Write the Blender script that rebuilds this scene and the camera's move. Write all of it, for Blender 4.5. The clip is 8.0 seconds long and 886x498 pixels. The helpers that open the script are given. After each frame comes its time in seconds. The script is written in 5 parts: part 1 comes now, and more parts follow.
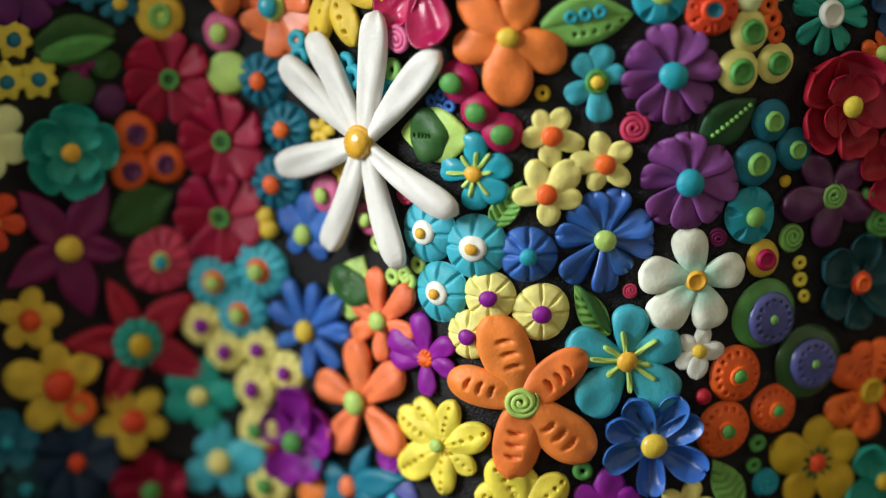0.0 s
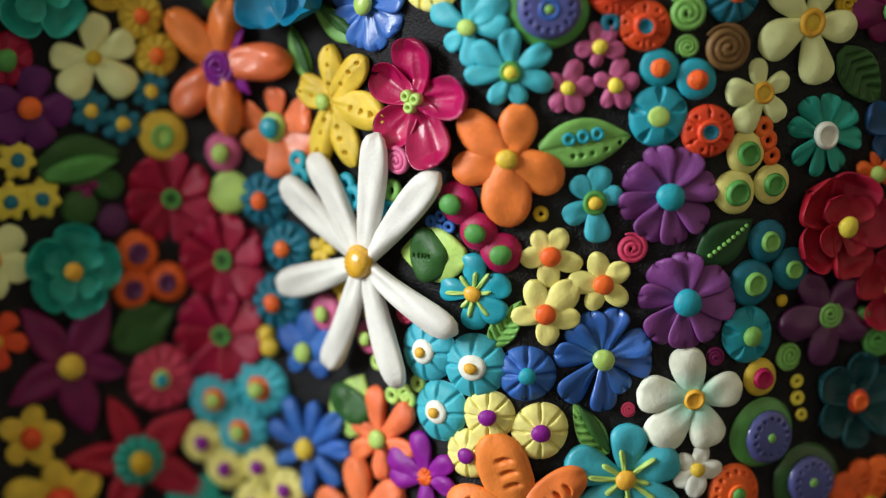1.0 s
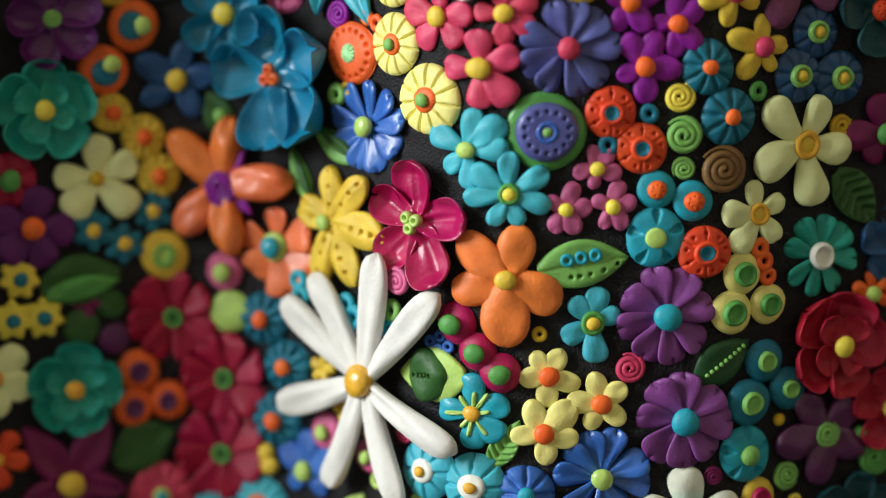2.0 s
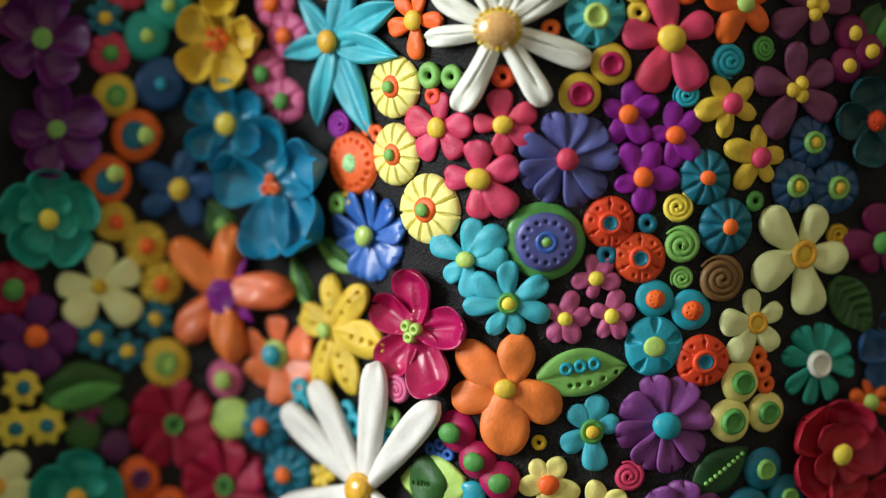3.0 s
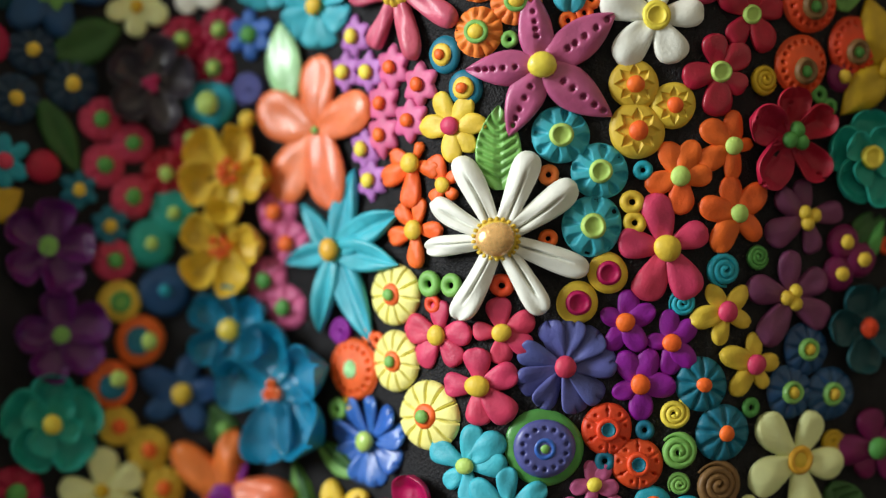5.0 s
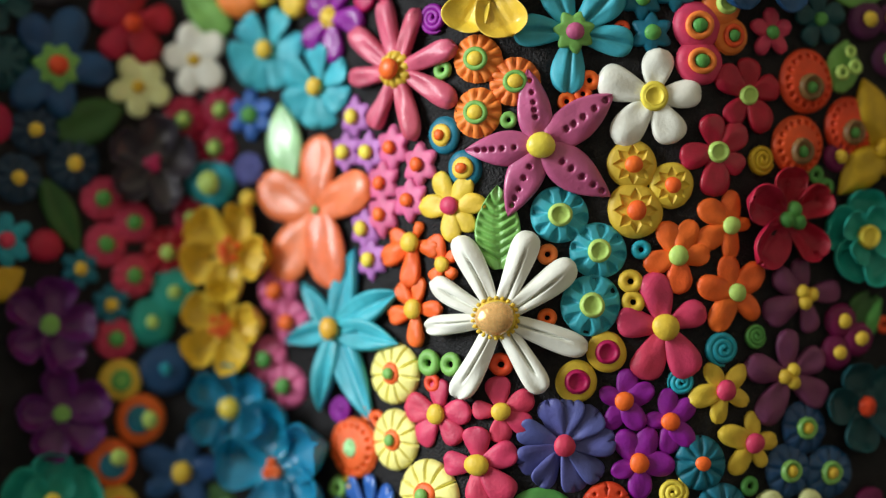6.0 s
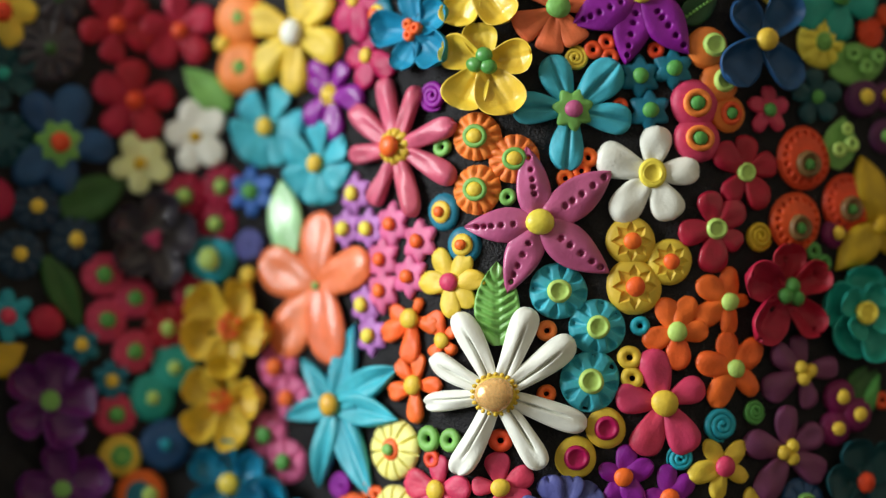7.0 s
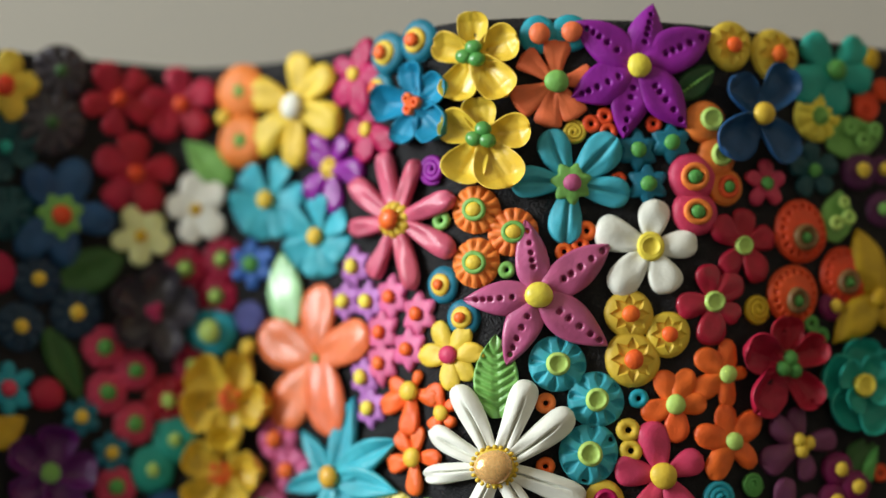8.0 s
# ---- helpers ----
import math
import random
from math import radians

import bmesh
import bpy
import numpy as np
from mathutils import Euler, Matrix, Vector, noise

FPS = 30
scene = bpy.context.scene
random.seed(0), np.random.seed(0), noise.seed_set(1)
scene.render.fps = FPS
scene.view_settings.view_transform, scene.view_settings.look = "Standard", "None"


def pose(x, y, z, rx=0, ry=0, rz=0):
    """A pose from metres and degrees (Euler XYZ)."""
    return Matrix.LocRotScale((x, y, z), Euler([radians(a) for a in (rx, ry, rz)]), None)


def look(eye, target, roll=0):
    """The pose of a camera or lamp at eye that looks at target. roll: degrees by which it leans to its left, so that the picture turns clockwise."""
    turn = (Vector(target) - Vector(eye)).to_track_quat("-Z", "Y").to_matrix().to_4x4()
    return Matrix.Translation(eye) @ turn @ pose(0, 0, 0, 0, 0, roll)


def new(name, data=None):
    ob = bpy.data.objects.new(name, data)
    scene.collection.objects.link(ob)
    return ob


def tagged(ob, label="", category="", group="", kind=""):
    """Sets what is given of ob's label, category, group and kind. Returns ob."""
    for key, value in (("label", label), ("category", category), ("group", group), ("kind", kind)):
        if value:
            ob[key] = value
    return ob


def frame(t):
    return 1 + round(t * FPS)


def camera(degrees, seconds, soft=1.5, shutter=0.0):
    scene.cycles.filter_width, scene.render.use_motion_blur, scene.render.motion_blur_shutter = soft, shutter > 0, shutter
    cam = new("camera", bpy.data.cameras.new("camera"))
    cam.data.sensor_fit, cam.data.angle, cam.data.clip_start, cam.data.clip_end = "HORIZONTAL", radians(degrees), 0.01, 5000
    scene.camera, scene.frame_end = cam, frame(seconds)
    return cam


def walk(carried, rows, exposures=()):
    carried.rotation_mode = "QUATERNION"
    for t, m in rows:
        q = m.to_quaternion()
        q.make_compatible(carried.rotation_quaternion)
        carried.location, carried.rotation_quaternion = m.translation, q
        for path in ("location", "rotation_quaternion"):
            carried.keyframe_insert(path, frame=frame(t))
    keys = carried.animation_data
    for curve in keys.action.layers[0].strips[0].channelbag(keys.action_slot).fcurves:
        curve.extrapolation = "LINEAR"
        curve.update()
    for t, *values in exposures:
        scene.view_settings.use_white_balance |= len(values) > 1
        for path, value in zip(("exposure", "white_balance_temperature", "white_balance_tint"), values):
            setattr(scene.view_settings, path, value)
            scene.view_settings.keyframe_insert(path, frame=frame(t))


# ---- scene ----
# The camera slowly tilts up and draws back a little in front of a waved relief covered with clay flowers.
cam = camera(23.0, 8.0, soft=1.2)
cam.data.dof.use_dof = True
cam.data.dof.focus_distance = 0.731
cam.data.dof.aperture_fstop = 2.25
EYE = 0.34
PATH = [
    (0, 0.0000, -0.7303, 0.0998, 0.02, -13.70),
    (0.5, -0.0000, -0.7328, 0.1033, 0.00, -12.41),
    (1, -0.0002, -0.7349, 0.1074, -0.01, -11.06),
    (1.5, -0.0002, -0.7373, 0.1117, -0.03, -9.71),
    (3, -0.0002, -0.7449, 0.1210, -0.03, -5.97),
    (3.5, -0.0002, -0.7473, 0.1240, -0.03, -4.72),
    (4, -0.0002, -0.7497, 0.1265, -0.04, -3.55),
    (4.5, -0.0003, -0.7523, 0.1292, -0.05, -2.37),
    (6, -0.0011, -0.7589, 0.1330, -0.12, 0.68),
    (6.5, -0.0011, -0.7606, 0.1336, -0.13, 1.58),
    (7, -0.0011, -0.7623, 0.1351, -0.13, 2.52),
    (7.5, -0.0010, -0.7642, 0.1363, -0.13, 3.41),
    (8, -0.0010, -0.7662, 0.1372, -0.14, 4.26),
]
walk(cam, [(t, pose(x, y, EYE + z, 90 + pitch, 0, yaw)) for t, x, y, z, yaw, pitch in PATH])

# ---- light: one window in the west wall, sky outside, pale room ----
scene.view_settings.exposure = 0.0
world = bpy.data.worlds.new("sky")
scene.world = world
world.use_nodes = True
wn = world.node_tree
sky = wn.nodes.new("ShaderNodeTexSky")
sky.sky_type, sky.sun_disc = "NISHITA", False
sky.sun_elevation, sky.sun_rotation = radians(35), radians(120)
wn.links.new(sky.outputs[0], wn.nodes["Background"].inputs[0])
wn.nodes["Background"].inputs[1].default_value = 0.08
win = bpy.data.lights.new("window_light", "AREA")
win.shape, win.size, win.size_y, win.energy = "RECTANGLE", 1.0, 1.15, 88
win.color = (0.925, 0.966, 0.962)
wl = new("window_light", win)
wl.matrix_world = look((-1.985, -0.83, 1.15), (0, -0.83, 1.10))

# ---- materials ----
def lin(h):
    c = [int(h[i:i + 2], 16) / 255 for i in (0, 2, 4)]
    return tuple(v / 12.92 if v < 0.04045 else ((v + 0.055) / 1.055) ** 2.4 for v in c)


COLOURS = dict(
    white="e8eadf", chalk="dedcd6", mint="edf2e0", ivory="e8f0b0", cream="f2e98e", butter="ecda54", yellow="e2c248", blush="c85c74", gold="e6b040", mustard="c9a52c",
    orange="ee8442", tangerine="f06e34", coral="ef7c50", scarlet="e0502f", red="aa2038", crimson="a00a38", rose="cc4262", pink="ce6490",
    magenta="ac1a54", mauve="b85a86", lilac="b070b8", violet="881c92", purple="7c4084", plum="562050", grape="5a1262", aubergine="743a60", wine="741450", slate="545a98",
    blue="3868b8", azure="3a86d0", navy="1e4a78", ink="16344e", teal="2aa0b4", ocean="2086ac", turquoise="46b0c2", sea="28a090", lagoon="1a7088", pine="0e454c",
    green="54984a", lime="b4d470", leaf="7cb45c", moss="2e5a26", forest="1e4a26", pistachio="b4ecb0", brown="7c5c36", charcoal="38343e", pearl="eebe78")
WORDS = dict(blush="dusty pink", grape="deep purple", chalk="chalk-white", ocean="sea-blue", mint="mint-white", lagoon="deep teal", pine="dark teal", ink="dark blue", sea="sea-green", leaf="leaf-green", moss="moss-green",
             forest="dark green", wine="wine-red", butter="pale yellow", pistachio="pale green", azure="bright blue", pearl="pearly gold")
made_mats = {}


def clay(colour, gloss=0.0):
    """Baked modelling clay: faint mottling, fine dents, satin or varnished."""
    key = (colour, gloss)
    if key in made_mats:
        return made_mats[key]
    m = bpy.data.materials.new("clay_" + colour)
    made_mats[key] = m
    m.use_nodes = True
    nt, b = m.node_tree, m.node_tree.nodes["Principled BSDF"]
    base = lin(COLOURS[colour])
    tc, info = nt.nodes.new("ShaderNodeTexCoord"), nt.nodes.new("ShaderNodeObjectInfo")
    big, fine = nt.nodes.new("ShaderNodeTexNoise"), nt.nodes.new("ShaderNodeTexNoise")
    big.inputs["Scale"].default_value, big.inputs["Detail"].default_value = 130, 3
    fine.inputs["Scale"].default_value, fine.inputs["Detail"].default_value = 900, 4
    for n in (big, fine):
        nt.links.new(tc.outputs["Object"], n.inputs["Vector"])
    ramp = nt.nodes.new("ShaderNodeMapRange")
    ramp.inputs["From Min"].default_value, ramp.inputs["From Max"].default_value = 0.3, 0.7
    even = colour in ("white", "chalk", "ivory", "pearl")
    ramp.inputs["To Min"].default_value, ramp.inputs["To Max"].default_value = (0.93, 1.05) if even else (0.80, 1.12)
    nt.links.new(big.outputs["Fac"], ramp.inputs["Value"])
    hue = nt.nodes.new("ShaderNodeHueSaturation")
    hue.inputs["Color"].default_value = (*base, 1)
    hue.inputs["Saturation"].default_value = 1.02
    vary = nt.nodes.new("ShaderNodeMapRange")
    vary.inputs["To Min"].default_value, vary.inputs["To Max"].default_value = 0.496, 0.504
    nt.links.new(info.outputs["Random"], vary.inputs["Value"])
    nt.links.new(vary.outputs[0], hue.inputs["Hue"])
    nt.links.new(ramp.outputs[0], hue.inputs["Value"])
    if colour == "mint":
        far = nt.nodes.new("ShaderNodeVectorMath")
        far.operation = "LENGTH"
        nt.links.new(tc.outputs["Object"], far.inputs[0])
        fade = nt.nodes.new("ShaderNodeMapRange")
        fade.inputs["From Min"].default_value, fade.inputs["From Max"].default_value = 0.004, 0.012
        nt.links.new(far.outputs["Value"], fade.inputs["Value"])
        tint = nt.nodes.new("ShaderNodeMix")
        tint.data_type = "RGBA"
        tint.inputs["A"].default_value, tint.inputs["B"].default_value = (*lin("9fe0cc"), 1), (*base, 1)
        nt.links.new(fade.outputs[0], tint.inputs["Factor"])
        nt.links.new(tint.outputs["Result"], hue.inputs["Color"])
    nt.links.new(hue.outputs[0], b.inputs["Base Color"])
    rough = nt.nodes.new("ShaderNodeMapRange")
    low = 0.42 - 0.24 * gloss
    rough.inputs["To Min"].default_value, rough.inputs["To Max"].default_value = low, low + 0.2
    nt.links.new(fine.outputs["Fac"], rough.inputs["Value"])
    nt.links.new(rough.outputs[0], b.inputs["Roughness"])
    b.inputs["Specular IOR Level"].default_value = 0.42 + 0.08 * gloss
    b.inputs["Coat Weight"].default_value = 0.6 * gloss
    b.inputs["Coat Roughness"].default_value = 0.16
    if colour == "pearl":
        b.inputs["Metallic"].default_value, b.inputs["Coat Weight"].default_value = 0.3, 1.0
    b1, b2 = nt.nodes.new("ShaderNodeBump"), nt.nodes.new("ShaderNodeBump")
    b1.inputs["Strength"].default_value, b1.inputs["Distance"].default_value = 0.12 if even else 0.30, 0.0012
    b2.inputs["Strength"].default_value, b2.inputs["Distance"].default_value = 0.40, 0.0004
    nt.links.new(big.outputs["Fac"], b1.inputs["Height"])
    nt.links.new(fine.outputs["Fac"], b2.inputs["Height"])
    nt.links.new(b1.outputs[0], b2.inputs["Normal"])
    nt.links.new(b2.outputs[0], b.inputs["Normal"])
    return m


def plain(name, colour, rough, scale, amount, bump, shine=0.12):
    m = bpy.data.materials.new(name)
    m.use_nodes = True
    nt, b = m.node_tree, m.node_tree.nodes["Principled BSDF"]
    tc, n1, n2 = nt.nodes.new("ShaderNodeTexCoord"), nt.nodes.new("ShaderNodeTexNoise"), nt.nodes.new("ShaderNodeTexNoise")
    n1.inputs["Scale"].default_value, n1.inputs["Detail"].default_value = scale, 6
    n2.inputs["Scale"].default_value, n2.inputs["Detail"].default_value = scale * 12, 4
    nt.links.new(tc.outputs["Object"], n1.inputs["Vector"])
    nt.links.new(tc.outputs["Object"], n2.inputs["Vector"])
    mix = nt.nodes.new("ShaderNodeMix")
    mix.data_type = "RGBA"
    mix.inputs["A"].default_value = (*[c * (1 - amount) for c in colour], 1)
    mix.inputs["B"].default_value = (*[min(1, c * (1 + amount)) for c in colour], 1)
    nt.links.new(n1.outputs["Fac"], mix.inputs["Factor"])
    nt.links.new(mix.outputs["Result"], b.inputs["Base Color"])
    b.inputs["Roughness"].default_value = rough
    b.inputs["Specular IOR Level"].default_value = shine
    bp = nt.nodes.new("ShaderNodeBump")
    bp.inputs["Strength"].default_value, bp.inputs["Distance"].default_value = 0.5, bump
    nt.links.new(n2.outputs["Fac"], bp.inputs["Height"])
    nt.links.new(bp.outputs[0], b.inputs["Normal"])
    return m


BACKING = plain("black_backing_clay", (0.013, 0.0127, 0.0145), 0.52, 90, 0.6, 0.003, 0.22)
WALL_PAINT = plain("beige_wall_paint", (0.40, 0.378, 0.328), 0.8, 3, 0.04, 0.0006)
CREAM_PAINT = plain("cream_wall_paint", (0.70, 0.62, 0.50), 0.8, 3, 0.04, 0.0006)
FLOOR_GREY = plain("grey_floor", (0.09, 0.085, 0.08), 0.6, 5, 0.2, 0.0005)
FRAME_WHITE = plain("white_frame_paint", (0.75, 0.74, 0.70), 0.4, 20, 0.05, 0.0002)

# ---- the waved surface: depth y over x, level along z ----
# Beyond view at x -0.228, the wave's ridge is heightened to shade the hollow.
KX = np.array([-0.300, -0.228, -0.180, -0.140, -0.100, -0.075, -0.050, -0.030, -0.010, 0.010, 0.030, 0.060, 0.090, 0.130, 0.180, 0.230, 0.300])
KY = np.array([-0.0200, -0.0450, 0.0092, 0.0244, 0.0391, 0.0359, 0.0242, 0.0090, -0.0097, -0.0247, -0.0259, -0.0231, -0.0205, -0.0026, 0.0166, 0.0240, 0.0260])
FX = np.linspace(-0.30, 0.30, 2401)
FY = np.interp(FX, KX, KY)
for _ in range(3):
    FY = np.convolve(np.pad(FY, 40, mode="edge"), np.hanning(83)[1:-1] / np.hanning(83).sum(), "valid")
FS = np.concatenate([[0], np.cumsum(np.hypot(np.diff(FX), np.diff(FY)))])
FS -= np.interp(0, FX, FS)
FD = np.gradient(FY, FX)
# the rim is cut a little lower over the hollows
RIM = EYE + np.interp(FX, [-0.245, -0.2, -0.16, -0.12, -0.09, -0.06, -0.03, 0, 0.03, 0.07, 0.11, 0.16, 0.245], [0.2727, 0.2727, 0.2683, 0.2662, 0.2649, 0.2656, 0.2681, 0.2716, 0.2726, 0.2721, 0.2701, 0.2675, 0.2669])


def spread(v, s0, z0):
    """Lays flat local points (right, up, out) onto the waved surface round (s0, z0)."""
    s, h = s0 + v[:, 0], v[:, 2]
    x, y, d = np.interp(s, FS, FX), np.interp(s, FS, FY), np.interp(s, FS, FD)
    k = 1 / np.sqrt(1 + d * d)
    return np.stack([x + h * d * k, y - h * k, z0 + v[:, 1]], 1)


# ---- mesh shapes in flat local points ----
def loft(rings):
    """A closed skin over rings of points, with both ends capped."""
    nu, nr = rings.shape[:2]
    v = np.concatenate([rings.reshape(-1, 3), rings[:1].mean(1), rings[-1:].mean(1)])
    i, j = np.meshgrid(np.arange(nu - 1), np.arange(nr), indexing="ij")
    a, b = i * nr + j, i * nr + (j + 1) % nr
    quads = np.stack([a, b, b + nr, a + nr], -1).reshape(-1, 4).tolist()
    e = nu * nr
    caps = [(e, (q + 1) % nr, q) for q in range(nr)]
    caps += [(e + 1, e - nr + q, e - nr + (q + 1) % nr) for q in range(nr)]
    return v, quads + caps


def outline(style, u):
    """Half width of a petal along its length, 1 at the widest."""
    if style == "drop":
        w = (0.15 + 0.85 * u) * np.sqrt(np.clip(1 - u ** 3.1, 0, 1))
    elif style == "oval":
        w = np.sqrt(np.clip(1 - np.where(u > 0.6, (u - 0.6) / 0.4, (0.6 - u) / 0.63) ** 2, 0, 1))
    elif style == "strip":
        w = (0.40 + 0.60 * u ** 0.8) * np.sqrt(np.clip(1 - u ** 9, 0, 1))
    elif style == "point":
        w = np.sin(np.pi * np.clip(0.06 + 0.94 * u, 0, 1) ** 0.9) ** 0.85
    elif style == "heart":
        w = (0.12 + 0.88 * u ** 1.1) * np.sqrt(np.clip(1 - u ** 6, 0, 1))
    elif style == "fan":
        w = (0.18 + 0.82 * u) * np.sqrt(np.clip(1 - u ** 18, 0, 1))
    else:  # cup
        w = (0.20 + 0.80 * u ** 0.75) * np.sqrt(np.clip(1 - u ** 4.2, 0, 1))
    return w / w.max()


def petal(L, W, T, style="drop", crease=0.0, cup=0.0, rise=0.0, dots=0, veins=0, seed=0, curl=0.0, tilt=0.0, ribbed=False, dot_side=0.0):
    """A pinched clay petal from the origin along +b: L long, W half wide, T thick."""
    fine = dots or veins
    nu, nr = (72, 88 if dots else 56) if fine and L > 0.014 else (40, 44) if fine else (28, 96 if style == "strip" else 52) if crease > 0.5 and L > 0.014 else (34, 52) if style == "cup" and L > 0.01 else (16, 24) if L > 0.008 else (11, 14)
    t = np.linspace(0, 1, nu)
    u = (1 - np.cos(np.pi * t)) / 2 * 0.5 + t * 0.5
    u = np.clip(u, 0, 0.9985)
    w = np.maximum(outline(style, u), 0.03)
    ph = np.arange(nr) / nr * 2 * np.pi
    c, sn = np.cos(ph), np.sin(ph)
    v = np.sign(c) * np.abs(c) ** 0.85
    top = sn > 0.01
    U, V = np.meshgrid(u, v, indexing="ij")
    H = np.where(top, 0.62, 0.36)[None] * np.sign(sn) * np.abs(sn) ** 0.75 + 0.38
    body = np.clip(w, 0, 1)[:, None] ** 0.45
    h = T * H * body
    m = top[None] * T
    if crease:
        if style == "point":  # folded along its middle, with raised sides
            h = h - crease * m * (0.62 * np.clip(1 - np.abs(V) / 0.8, 0, 1) + 0.25 * np.exp(-(V / 0.07) ** 2)) * body
        elif style == "strip":  # one knife cut, ending short of the tip
            bend = 0.10 * math.sin(seed * 1.7) + 0.12 * np.sin(2.2 * U + seed)
            h = h - crease * m * np.exp(-((V - bend) / 0.07) ** 2) * np.clip((0.80 - U) * 5, 0, 1) * body
        else:
            h = h - crease * m * np.exp(-(V / 0.13) ** 2) * np.clip(1.15 - U, 0, 1) ** 0.5 * body
    if dots:
        for q in range(dots):
            uq = 0.34 + 0.5 * (q + 0.3 * math.sin(seed + q)) / max(dots - 1, 1)
            pit = (((U - uq) * L) ** 2 + ((V - dot_side) * w[:, None] * W) ** 2) / ((0.021 if ribbed else 0.030) * L) ** 2
            h = h - 0.78 * m * np.exp(-pit ** 2)
    if veins:
        for q in range(veins):
            uq = (0.12 + 0.72 * q / veins) if ribbed else (0.42 + 0.44 * q / veins)
            arc = U - uq - 0.16 * np.abs(V) if ribbed else U - uq + 0.30 * (V - 0.1) ** 2
            depth = 0.5 * np.clip((0.92 - np.abs(V)) * 5, 0, 1) if ribbed else 0.55 * np.clip((0.36 - np.abs(V - 0.1)) * 5, 0, 1)
            cut = arc / (0.03 if ribbed else np.where(arc > 0, 0.010, 0.034))
            h = h - depth * m * np.exp(-cut ** 2)
    if style == "cup":  # pressed hollow with a thumb, leaving a round rim
        hollow = np.clip(1 - np.abs(V + 0.1 * math.sin(seed)) ** 3.2, 0, 1) * np.clip((U - 0.10) / 0.22, 0, 1) * np.clip((0.98 - U) / 0.2, 0, 1) ** 0.8
        h = h - 0.72 * m * hollow
    a = V * w[:, None] * W
    b = U * L
    if style == "heart":
        b = b - 0.16 * L * U ** 5 * np.exp(-(V / 0.28) ** 2)
    bowl = 1.35 * np.abs(V) ** 2.6 * np.clip(U * 2.4 - 0.3, 0, 1) + 0.85 * np.clip((U - 0.5) / 0.5, 0, 1) ** 2.2
    if cup:
        ruffle = np.sin(3.1 * V + seed) * np.clip(U - 0.5, 0, 1) + 0.5 * np.sin(9 * V + 2 * seed) * np.clip(U - 0.75, 0, 1)
        bowl = bowl * (0.75 + 0.4 * ruffle)
        h = h - cup * L * 0.35 * np.exp(-((V - 0.15 * math.sin(seed)) / 0.12) ** 2) * np.clip(0.75 - U, 0, 1)
    h = h + cup * L * (bowl + 0.25 * U) + rise * L * U - curl * L * U ** 4 + tilt * a
    rs = np.random.RandomState(seed)
    p = rs.uniform(0, 6.28, 6)
    a = a * (1 + 0.05 * np.sin(5 * U + p[0])) + 0.035 * L * np.sin(2.4 * U + p[1]) * U
    h = h + top[None] * T * 0.07 * (np.sin(7 * U + 3 * V + p[2]) + np.sin(4 * V - 5 * U + p[3]))
    return loft(np.stack([a, b, h], -1))


